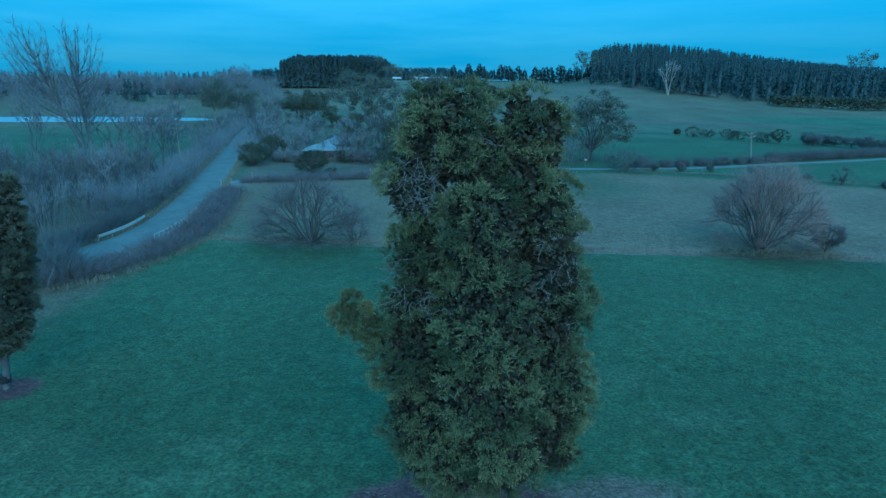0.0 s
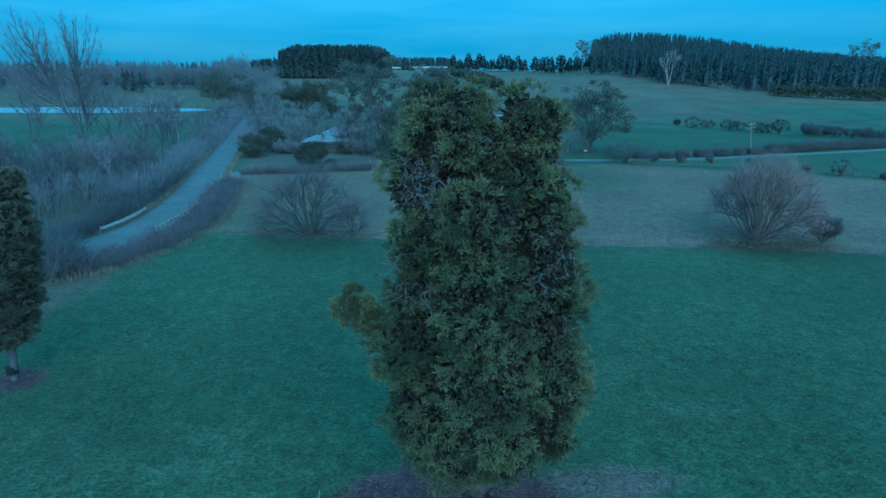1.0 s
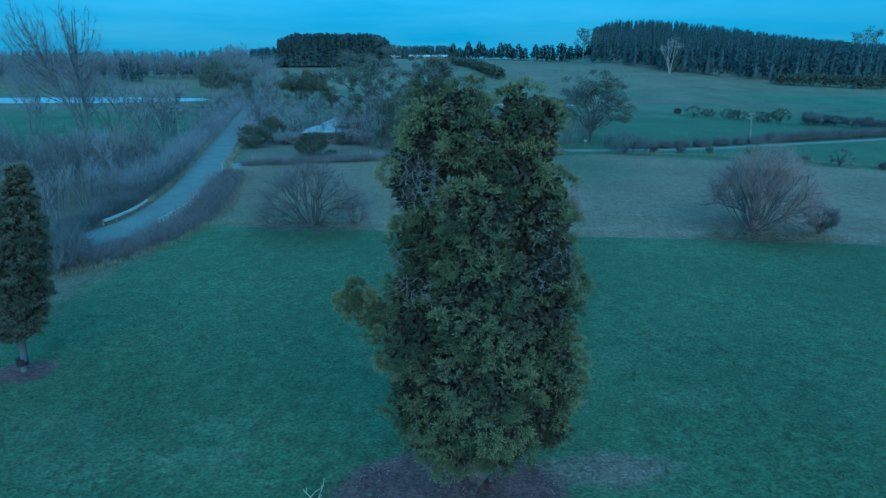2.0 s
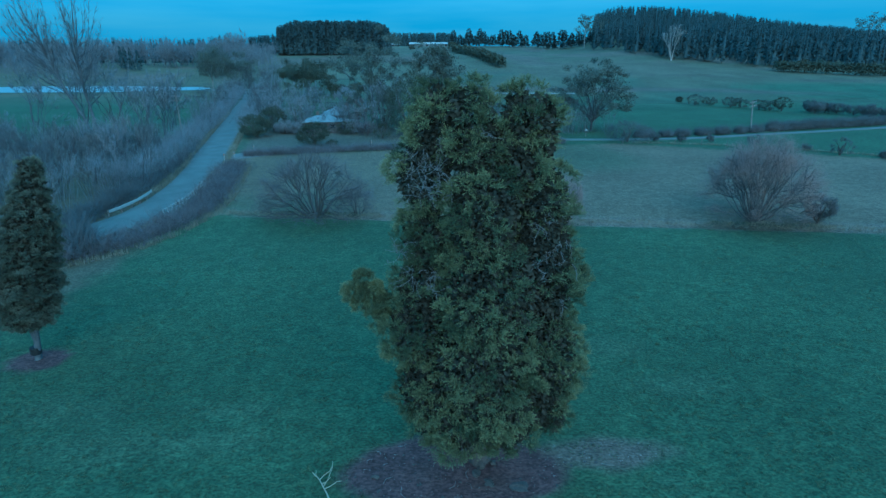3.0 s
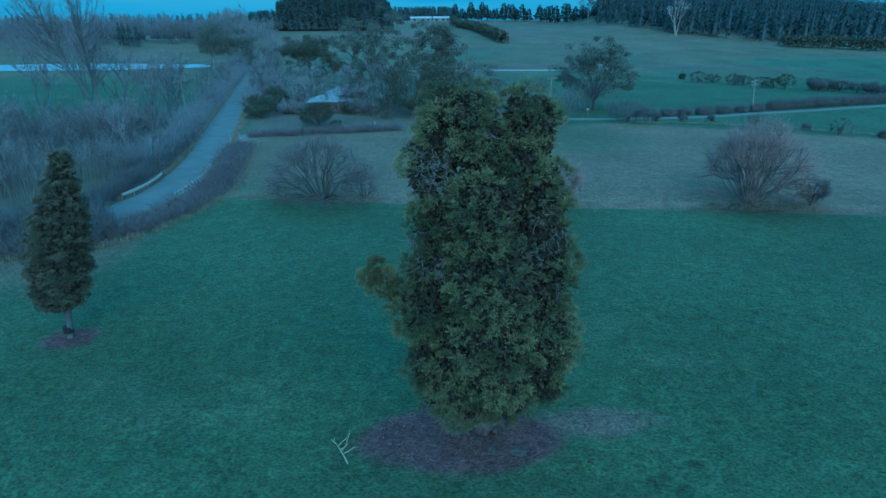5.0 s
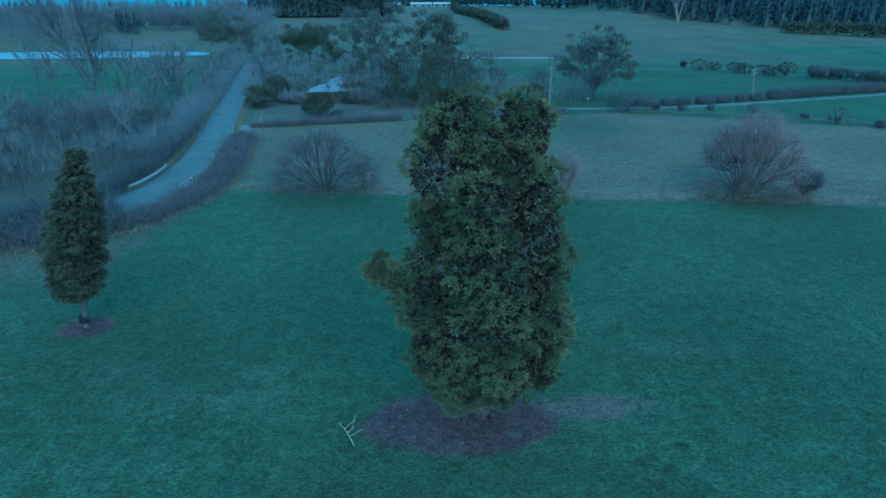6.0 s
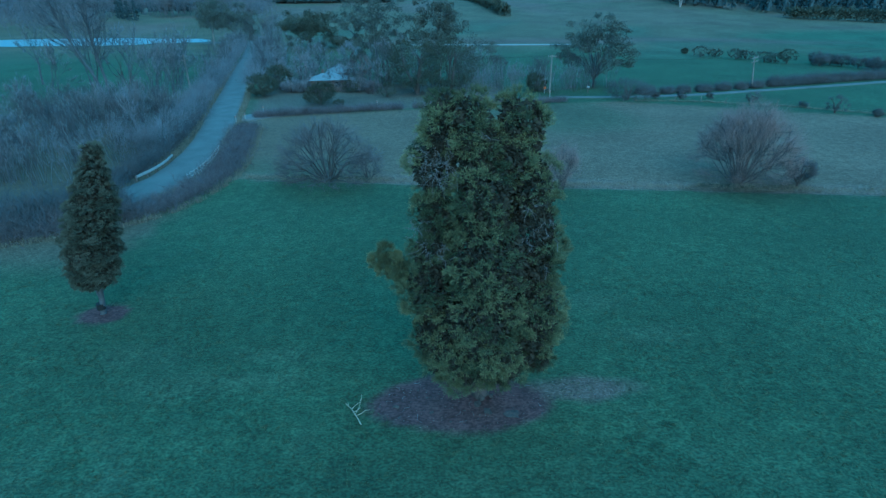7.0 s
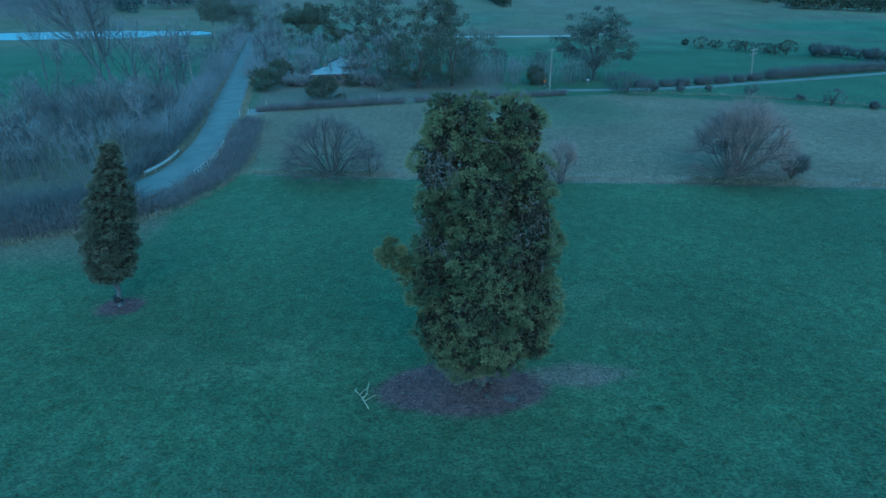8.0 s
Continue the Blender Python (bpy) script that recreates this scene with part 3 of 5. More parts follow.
def main_cypress():
    g = np.random.default_rng(11)
    t = thing("cypress_tree", 1.3, 16.3, "tall old olive green cypress with split top and dead grey twigs", "tree")
    # trunk in three stems
    A, B, RA, RB, _, _ = limbs(g, [(0, 0, -0.1), (-0.25, 0.0, 0.5), (0.3, 0.05, 0.6)], [(0, 0, 1), (-0.12, 0, 1), (0.12, 0, 1)], [6.5, 6.5, 6.5], [0.42, 0.26, 0.26], 2, 2, 0.35, 0.25, 0.6, 5, 0.06)
    thin = np.array([0.6, 0.35, 0.9])
    A, B = A * thin, B * thin
    v, f = tubes(A, B, RA, RB, 7)
    put("trunk", mesh_of("trunk", v, f), M_BARK, t)
    # hollows where the foliage has died back to bare grey branches, and chinks right through the crown
    bald = [((-1.5, -1.3, 12.3), 0.62, 16), ((-2.15, -1.3, 12.6), 0.5, 16), ((-2.05, -1.2, 11.75), 0.5, 12), ((-2.7, -1.2, 9.5), 0.48, 9), ((-2.6, -1.2, 8.9), 0.4, 8), ((-1.9, -1.5, 8.5), 0.42, 14),
            ((1.8, -1.3, 10.4), 0.45, 9), ((2.5, -1.3, 9.6), 0.42, 8), ((1.85, -1.4, 9.0), 0.45, 12), ((-0.15, -2.0, 6.3), 0.42, 9), ((-0.3, -2.0, 5.7), 0.36, 7), ((0.2, -1.9, 7.5), 0.36, 5), ((-0.15, -1.5, 13.7), 0.3, 6), ((2.6, -1.3, 7.6), 0.35, 5)]
    folds = [((1.05 + 0.2 * math.sin(2.1 * z), -1.6, z), 0.26) for z in np.arange(9.6, 12.8, 0.6)]
    folds += [((x, -1.2, z), 0.40) for x, z in zip(np.interp(np.arange(3.5, 15.2, 0.55), [3.5, 6.2, 8.5, 11, 12.7, 15], [2.0, 1.75, 1.85, 1.5, 0.85, 0.5]), np.arange(3.5, 15.2, 0.55))]
    folds += [((-1.6 + 0.2 * math.sin(1.7 * z), -1.7, z), 0.36) for z in np.arange(3.2, 8.0, 0.9)]
    gaps = [((-2.0, -1.3, 11.6), 0.17), ((0.3, -1.8, 7.45), 0.14), ((0.33, -1.2, 14.6), 0.12)]
    crown = [(*q[:3], q[3] - 0.18, q[4] - 0.22, q[5] - 0.18) for q in MAIN]
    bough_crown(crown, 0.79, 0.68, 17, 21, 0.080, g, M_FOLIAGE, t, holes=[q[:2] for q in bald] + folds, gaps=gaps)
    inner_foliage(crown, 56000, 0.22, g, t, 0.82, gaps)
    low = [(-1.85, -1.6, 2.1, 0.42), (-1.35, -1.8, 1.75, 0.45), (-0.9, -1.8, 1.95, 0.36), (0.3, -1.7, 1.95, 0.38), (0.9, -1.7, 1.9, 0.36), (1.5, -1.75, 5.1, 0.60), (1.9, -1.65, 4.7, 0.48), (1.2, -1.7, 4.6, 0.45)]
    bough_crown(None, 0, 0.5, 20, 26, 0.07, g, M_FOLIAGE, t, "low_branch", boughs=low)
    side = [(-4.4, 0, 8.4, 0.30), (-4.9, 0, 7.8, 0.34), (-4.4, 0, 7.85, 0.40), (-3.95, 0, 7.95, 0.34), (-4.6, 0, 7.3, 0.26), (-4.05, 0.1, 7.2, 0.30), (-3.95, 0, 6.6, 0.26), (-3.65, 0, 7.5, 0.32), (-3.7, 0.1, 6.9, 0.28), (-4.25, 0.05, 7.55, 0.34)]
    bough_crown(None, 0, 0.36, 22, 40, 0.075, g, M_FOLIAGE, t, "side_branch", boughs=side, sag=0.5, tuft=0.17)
    for c, s, n in bald:
        dead_branches(c, s, n, g, t)


main_cypress()


SMALL = ((2.7, 1.55, 0.25), (3.4, 1.8, 0.4), (4.4, 1.94, 0.6), (5.5, 1.92, 0.85), (6.5, 1.8, 1.15), (7.4, 1.55, 1.5), (8.3, 1.28, 1.85), (9.2, 1.0, 2.1), (10.0, 0.74, 2.25), (10.6, 0.6, 2.4))


def small_cypress():
    g = np.random.default_rng(12)
    t = thing("cypress_tree", -22.65, 24.2, "narrow dark green cypress with a clipped trunk on bare soil", "tree")
    lobes = []
    for z, w, x in SMALL:
        cut = 0.30 if z < 7 else 0.14
        lobes.append((x, 0, z, w - cut, (w - cut) * 0.95, 0.8 if z < 9 else 0.55))
    bough_crown(lobes, 0.40, 0.31, 9, 15, 0.07, g, M_FOLIAGE2, t, up=0.9, tuft=0.13)
    inner_foliage(lobes, 12000, 0.24, g, t, 0.84)
    A, B, RA, RB, _, _ = limbs(g, [(0, 0, -0.1), (0.1, 0, 1.2), (0.1, 0, 1.3)], [(0.22, 0, 1), (0.6, -0.2, 1), (-0.3, 0.2, 1)], [4, 2.5, 2.5], [0.18, 0.08, 0.08], 1, 2, 0.3, 0.2, 0.6, 4, 0.04)
    v, f = tubes(A, B, RA, RB, 8)
    put("trunk", mesh_of("trunk", v, f), M_LIMB, t)
    bm = bmesh.new()
    rod(bm, (0.0, 0, 0.35), (0.03, 0, 0.75), 0.275, 0.27, 10)
    part("trunk_band", bm, M_DARK, t, "black guard band round the trunk")


small_cypress()


# ---- bare willows at the far side of the paddock ----
def bare_willow(name, x, y, wide, tall, stems, seed, label, group="", low=0.36, n=12, twig=None, thick=1.0):
    """A leafless willow that fans out from its foot: straight stems, forked twice, under a haze of fine twigs."""
    g = np.random.default_rng(seed)
    t = thing(name, x, y, label, "tree", group)
    half = np.array([wide / 2, wide / 2, tall * 0.9])
    a, e = g.uniform(0, 6.283, stems), g.uniform(low, 1.0, stems)
    d = np.stack([np.cos(a) * np.sqrt(1 - e * e), np.sin(a) * np.sqrt(1 - e * e), e], 1)
    p = np.column_stack([d[:, :2] * 0.35, np.full(stems, -0.1)])
    A, B, RA, RB = [], [], [], []
    r = g.uniform(0.028, 0.062, stems) * thick
    for fork, reach, spread, thin in ((1, 0.42, 0.0, 0.72), (3, 0.72, 0.20, 0.62), (3, 0.92, 0.17, 0.55)):
        d, p, r = np.repeat(d, fork, 0), np.repeat(p, fork, 0), np.repeat(r, fork)
        d = unit(d + g.normal(size=d.shape) * spread)
        d[:, 2] = np.maximum(d[:, 2], 0.6 * low)
        q = d * half * (reach * g.uniform(0.85, 1.1, len(d)))[:, None]
        m = (p + q) / 2 + g.normal(size=p.shape) * 0.07 - np.array([0, 0, 0.03 * tall]) * (reach < 0.5)
        m[:, 2] = np.maximum(m[:, 2], 0.1)
        A += [p, m]
        B += [m, q]
        RA += [r, r * (1 + thin) / 2]
        RB += [r * (1 + thin) / 2, r * thin]
        p, r = q, r * thin
    v, f = tubes(np.concatenate(A), np.concatenate(B), np.concatenate(RA), np.concatenate(RB), 4)
    put("trunk", mesh_of("trunk", v, f), M_STEM, t)
    b, w = np.repeat(np.concatenate([p, (A[-1] + B[-2]) / 2]), n, 0), np.repeat(np.concatenate([d, d]), n, 0)
    w = unit(w * half + g.normal(size=b.shape) * 0.55 * tall * 0.5)
    b = b + g.normal(size=b.shape) * 0.22
    sp = spikes(b - w * 0.2, b + w * g.uniform(0.3, 1.0, (len(b), 1)) * tall * 0.15, np.full(len(b), 0.0075))
    put("bare_crown", mesh_of("bare_crown", *sp), twig or M_TWIG_RED, t, None, "fine bare twigs")
    return t


bare_willow("willow", 31.3, 49.6, 11.8, 9.4, 56, 21, "bare multi-stemmed willow with reddish twigs beside a ditch", thick=1.25)
bare_willow("willow", -13.4, 52.0, 13.0, 7.6, 34, 22, "low bare spreading willow beside the ditch", low=0.22, n=9, twig=M_HEDGE, thick=1.5)
bare_willow("willow", -9.0, 52.2, 4.6, 4.0, 10, 24, "low bare willow shoots beside the spreading willow", n=9, twig=M_HEDGE)
bare_willow("willow", 11.9, 48.0, 5.0, 5.4, 14, 23, "small bare willow hidden behind the cypress")


# ---- hedges and scrub ----
def along(points, n, g):
    """n random places along a line of points, and the way across the line there."""
    p = np.array(points, float)
    seg = np.linalg.norm(np.diff(p, axis=0), axis=1)
    at = g.random(n) * seg.sum()
    cum = np.r_[0, np.cumsum(seg)]
    i = np.clip(np.searchsorted(cum, at, "right") - 1, 0, len(seg) - 1)
    f = ((at - cum[i]) / seg[i])[:, None]
    d = (p[i + 1] - p[i]) / seg[i][:, None]
    return p[i] + (p[i + 1] - p[i]) * f, np.stack([d[:, 1], -d[:, 0]], 1)


def hedge(points, wide, tall, per_metre, seed, label, material=None, group="", dry=0.0, name="hedge", ragged=0.5, splay=0.6):
    """A line of bare twiggy bushes with an uneven top."""
    g = np.random.default_rng(seed)
    length = np.linalg.norm(np.diff(np.array(points, float), axis=0), axis=1).sum()
    n = int(length * per_metre)
    c, s = along(points, n, g)
    c = c + s * g.normal(size=(n, 1)) * wide * 0.3
    top = tall * np.array([1 - ragged * 0.6 + ragged * 0.9 * noise.noise(Vector((a * 0.45, b * 0.45, seed))) for a, b in c])
    hgt = np.maximum(top, 0.25) * g.random(n) ** 0.6
    z = terrain(c[:, 0], c[:, 1])
    base = np.column_stack([c + g.normal(size=(n, 2)) * 0.15, z + hgt * g.uniform(0.0, 0.6, n)])
    d = unit(np.column_stack([g.normal(size=(n, 2)) * splay, g.uniform(0.2, 1.0, n)]))
    tip = base + d * (hgt * g.uniform(0.5, 0.9, n) + 0.25)[:, None]
    ref = np.array([np.mean(np.array(points, float)[:, 0]), np.mean(np.array(points, float)[:, 1]), 0])
    v, f = spikes(base - ref, tip - ref, g.uniform(0.012, 0.034, n))
    t = new(name)
    t.matrix_basis = Matrix.Translation(ref)
    tagged(t, label, "hedge", group, "stuff")
    put("twigs", mesh_of("twigs", v, f), material or M_HEDGE, t)
    if dry:
        m = int(length * dry)
        c, s = along(points, m, g)
        c = c - s * (wide * 0.5 + g.random((m, 1)) * 1.0) * np.where(g.random((m, 1)) < 0.5, 1, -1)
        b = np.column_stack([c, terrain(c[:, 0], c[:, 1]) - 0.03])
        v, f = spikes(b - ref, b - ref + np.column_stack([g.normal(size=(m, 2)) * 0.12, g.uniform(0.25, 0.7, m)]), 0.02)
        put("dry_grass", mesh_of("dry_grass", v, f), M_DRY, t, None, "pale dry grass along the foot")
    return t


hedge([(-62, 30.5), (-48, 33.5), (-38, 36.5), (-32, 39.0), (-28.5, 42.5), (-27.0, 47), (-26.3, 53), (-27.2, 60), (-29.5, 70), (-31.5, 78)], 3.2, 2.4, 300, 31, "dense brown bare hedge of brambles beside the road", dry=70)
hedge([(-80, 29), (-62, 33), (-48, 35.5), (-40, 38), (-34, 40.5), (-31, 43)], 6.5, 5.0, 420, 32, "taller dark bare shrubs over the hedge", M_HEDGE_DARK, splay=0.38)
hedge([(-33, 86.5), (-25, 89.3), (-16, 91.5), (-8, 93.5)], 2.2, 1.7, 260, 33, "low clipped brown hedge in front of the garden", ragged=0.25)
hedge([(-6, 94), (6, 96.2), (16, 98), (23, 99.5)], 1.8, 1.5, 220, 34, "low clipped brown hedge in front of the garden", ragged=0.25)
hedge([(-23.5, 53.0), (-10, 51.7), (8, 50), (24, 48.4), (44, 46.4), (70, 43.8)], 1.4, 0.7, 60, 35, "rough dry grass and weeds along the ditch", M_DRY, name="grass_strip", ragged=0.9)


def bush(name, x, y, wide, tall, material, seed, label, clumps=160, blades=22, leaf=0.22, group="", bare=False, trunk=0.3):
    """A rounded leafy bush or small tree: short stems and a crown of many small leaves."""
    g = np.random.default_rng(seed)
    t = thing(name, x, y, label, "bush" if tall < 6 else "tree", group)
    lobes = []
    for i in range(7):
        a = i * 2.4
        k = 0.0 if i == 0 else 0.45
        rz = tall * g.uniform(0.28, 0.4)
        zc = tall - rz - (0 if i == 0 else tall * g.uniform(0.05, 0.35))
        zc = max(zc, rz + tall * trunk * 0.3)
        lobes.append((wide / 2 * k * math.cos(a), wide / 2 * k * math.sin(a), zc, wide * g.uniform(0.26, 0.36), wide * g.uniform(0.26, 0.36), rz))
    p, w = in_lobes(lobes, clumps, g, 0.35)
    n = len(p)
    cen = np.repeat(p, blades, 0) + g.normal(size=(n * blades, 3)) * wide * 0.035
    if material in (M_TWIG, M_TWIG_RED, M_HEDGE, M_HEDGE_DARK, M_TWIG_GREY):
        up = unit(np.repeat(w, blades, 0) + np.array([[0, 0, 0.7]]) + g.normal(size=cen.shape) * 0.5)
        v, f = spikes(cen - up * leaf * 2.0, cen + up * leaf * 1.4, np.full(len(cen), 0.008 + leaf * 0.05))
    else:
        v, f = leaves(cen, np.repeat(w, blades, 0) + np.array([[0, 0, 0.3]]), np.full(len(cen), leaf), np.full(len(cen), leaf * 0.3), g, 0.9)
    put("crown", mesh_of("crown", v, f), material, t)
    A, B, RA, RB, _, _ = limbs(g, [(0, 0, -0.1), (0.1, 0, -0.1), (-0.1, 0.1, -0.1)], [(0.2, 0, 1), (-0.3, 0.2, 1), (0, -0.3, 1)], [tall * 0.5] * 3, [0.03 * tall] * 3, 1, 2, 0.5, 0.1, 0.6, 2, 0.1)
    put("stem", mesh_of("stem", *tubes(A, B, RA, RB, 5)), M_BARK, t)
    return t


def open_gum(name, x, y, wide, tall, seed, label, base=0.22, low=0.35, limbs_n=7, tips_n=9, leaf=0.26, pads=26, straight=False, material=None, bark=None, pad=1.0, thick=0.016, loose=0.15):
    """An open-crowned eucalypt: limbs that sweep out from the trunk and fork towards flat pads of leaves, with sky between."""
    g = np.random.default_rng(seed)
    t = thing(name, x, y, label, "tree")
    A, B, RA, RB, tips = [], [], [], [], []

    def sweep(p, q, lift, r0, r1, n=5):
        m = (p + q) / 2 + np.array([0, 0, lift]) + g.normal(size=3) * 0.04 * np.linalg.norm(q - p)
        last = p
        for i in range(1, n + 1):
            k = i / n
            c = p * (1 - k) ** 2 + 2 * m * k * (1 - k) + q * k * k
            A.append(last), B.append(c), RA.append(r0 + (r1 - r0) * (i - 1) / n), RB.append(r0 + (r1 - r0) * k)
            last = c

    r = tall * thick
    top = np.array([0.0, 0, tall * (0.92 if straight else base)])
    bow = np.array([g.normal() * 0.02 * tall, g.normal() * 0.02 * tall, 0])
    sweep(np.array([0, 0, -0.3]), top + bow * straight, 0, r, r * (0.25 if straight else 0.8), 7)
    white = len(A)
    for i in range(limbs_n):
        az = i * 2.39996 + g.uniform(-0.3, 0.3)
        k = (i + 0.5) / limbs_n
        up = low + (0.95 - low) * k ** 0.8
        out = wide / 2 * math.sqrt(max(0.08, 1 - ((up - low) / (1.02 - low)) ** 1.8)) if not straight else wide / 2 * (0.55 + 0.45 * math.sin(math.pi * (0.15 + 0.8 * k)))
        goal = np.array([math.cos(az) * out, math.sin(az) * out, tall * up])
        start = top * g.uniform(0.8, 1.0) if not straight else np.array([0, 0, max(tall * base * 0.8, tall * up - 0.85 * out)])
        mid = start + (goal - start) * 0.62 + np.array([0, 0, 0.06 * tall])
        sweep(start, mid, 0.05 * tall, r * (0.5 if not straight else 0.3), r * 0.24)
        for _ in range(tips_n):
            q = goal * np.array([0.9, 0.9, 1]) + g.normal(size=3) * np.array([loose, loose, 0.8 * loose]) * wide
            sweep(mid + (goal - mid) * g.uniform(0, 0.4), q, 0.02 * tall, r * 0.16, r * 0.06, 3)
            tips.append(q)
    for piece, a, b, skin in (("trunk", 0, white, bark or M_GUMBARK), ("limb", white, len(A), M_LIMB)):
        ob = put(piece, mesh_of(piece, *tubes(np.array(A[a:b]), np.array(B[a:b]), np.maximum(RA[a:b], 0.03), np.maximum(RB[a:b], 0.025), 5)), skin, t)
        if piece == "limb":
            ob["kind"] = "stuff"
    tips = np.array(tips)
    size = pad * g.uniform(0.6, 1.3, len(tips))
    cen, sz = np.repeat(tips, pads, 0), np.repeat(size, pads)[:, None]
    cen = cen + np.clip(g.normal(size=cen.shape), -1.7, 1.7) * sz * np.array([0.75, 0.75, 0.48])
    v, f = leaves(cen, np.tile([[0, 0, -0.4]], (len(cen), 1)), np.full(len(cen), leaf), np.full(len(cen), leaf * 0.26), g, 1.0)
    put("crown", mesh_of("crown", v, f), material or M_GUM, t)
    return t


open_gum("gum_tree", -16.0, 124, 13.0, 18.4, 41, "tall eucalypt with a straight white trunk and grey-green leaves", base=0.3, low=0.40, limbs_n=15, tips_n=7, pads=150, straight=True, pad=0.85, thick=0.011, leaf=0.36)
open_gum("gum_tree", -1.4, 122, 8.0, 18.2, 42, "eucalypt with a twisted white trunk behind the garden", base=0.3, low=0.35, limbs_n=14, tips_n=8, pads=110, straight=True, pad=0.85, thick=0.011, leaf=0.42)
open_gum("gum_tree", 32.8, 117, 13.2, 13.6, 43, "broad spreading eucalypt with an open domed crown", base=0.14, low=0.36, limbs_n=17, tips_n=7, pads=120, leaf=0.36, pad=0.80, bark=M_LIMB, thick=0.022, loose=0.10)
open_gum("gum_tree", -103, 247, 10, 19, 44, "ragged eucalypt with an open crown beside the road", base=0.3, low=0.35, limbs_n=12, tips_n=7, pads=80, straight=True, pad=1.4, leaf=0.55)
open_gum("gum_tree", -93, 247, 15, 14, 53, "broad dark eucalypt beside the road", base=0.25, low=0.4, limbs_n=10, tips_n=8, pads=90, pad=1.5, leaf=0.55)
open_gum("tree", -50.8, 208, 15.5, 11.2, 45, "broad dark evergreen tree with layered boughs in a paddock", base=0.2, low=0.42, limbs_n=12, tips_n=9, pads=190, pad=1.3, leaf=0.5, material=M_SHRUB, bark=M_BARK)
bush("bush", -38.2, 108.5, 6.2, 4.4, M_SHRUB, 46, "rounded dark evergreen shrub on the lawn by the driveway", 420, 30, 0.25)
bush("bush", -37.0, 117, 5.5, 5.5, M_SHRUB, 47, "dark evergreen shrub behind the driveway", 320, 28, 0.28)
bush("bush", -23.8, 97.8, 5.6, 4.3, M_FOLIAGE2, 48, "rounded olive green shrub on the lawn", 480, 32, 0.2)
bush("bush", -20.2, 96.6, 2.3, 1.1, M_SHRUB, 52, "low dark clipped shrub on the lawn", 140, 26, 0.16)
bush("bush", 19.2, 112, 4.2, 3.9, M_SHRUB, 49, "dark round shrub beside a utility pole", 320, 28, 0.24)
bush("tree", -6.0, 109, 10, 12.5, M_SHRUB, 50, "dark dense evergreen tree beside the garden", 620, 40, 0.25)
bush("tree", 1.0, 111, 11, 11.5, M_SHRUB, 51, "dark dense evergreen tree at the end of the garden", 560, 40, 0.25)


# ---- bare trees and scrub along the creek ----
def bare_tree(name, x, y, tall, wide, seed, label, material=None, levels=4, stems=1, spread=0.4, lean=(0, 0), group="", twigs=12, radius=0.018):
    g = np.random.default_rng(seed)
    t = thing(name, x, y, label, "tree", group)
    st = [(0.3 * math.cos(i * 2.1) * (stems > 1), 0.3 * math.sin(i * 2.1) * (stems > 1), -0.2) for i in range(stems)]
    wy = [(lean[0] + 0.25 * math.cos(i * 2.1) * (stems > 1), lean[1] + 0.25 * math.sin(i * 2.1) * (stems > 1), 1) for i in range(stems)]
    A, B, RA, RB, tips, ways = limbs(g, st, wy, [tall * 0.33] * stems, [tall * radius] * stems, levels, 2, spread, 0.08, 0.7, 3, 0.1)
    k = np.array([1, 1, tall * 0.95 / B[:, 2].max()])
    A, B, tips = A * k, B * k, tips * k
    put("trunk", mesh_of("trunk", *tubes(A, B, np.maximum(RA, 0.02), np.maximum(RB, 0.015), 3)), M_LIMB if material == M_TWIG else material or M_TWIG_GREY, t)
    b = np.repeat(tips, twigs, 0)
    d = unit(np.repeat(ways, twigs, 0) + g.normal(size=b.shape) * 0.45 + np.array([0, 0, 0.2]))
    put("bare_crown", mesh_of("bare_crown", *spikes(b - d * 0.2, b + d * tall * 0.09 * g.uniform(0.4, 1.2, (len(b), 1)), 0.021)), material or M_TWIG_GREY, t)
    return t


def upswept_tree(name, x, y, tall, ways, seed, label, levels=5, radius=0.011, twigs=5, spread=0.24, group="", fine=0.012, shrink=0.74, bark=None):
    """A leafless tree of long, nearly straight limbs that fork upward again and again into fine pale twigs."""
    g = np.random.default_rng(seed)
    t = thing(name, x, y, label, "tree", group)
    n = len(ways)
    st = [(0.25 * math.cos(i * 2.1), 0.25 * math.sin(i * 2.1), -0.2) for i in range(n)]
    A, B, RA, RB, tips, wy = limbs(g, st, [(a, b, 1) for a, b in ways], [tall * 0.34] * n, [tall * radius] * n, levels, 2, spread, 0.05, shrink, 3, 0.05)
    k = np.array([1, 1, tall * 0.94 / B[:, 2].max()])
    A, B, tips = A * k, B * k, tips * k
    put("trunk", mesh_of("trunk", *tubes(A, B, np.maximum(RA, 0.018), np.maximum(RB, 0.013), 4)), bark or M_LIMB, t)
    b = np.repeat(tips, twigs, 0)
    d = unit(np.repeat(wy, twigs, 0) + g.normal(size=b.shape) * 0.32 + np.array([0, 0, 0.15]))
    b = b - d * tall * 0.03 * g.random((len(b), 1))
    put("bare_crown", mesh_of("bare_crown", *spikes(b, b + d * tall * 0.07 * g.uniform(0.4, 1.2, (len(b), 1)), fine)), M_TWIG, t)
    return t




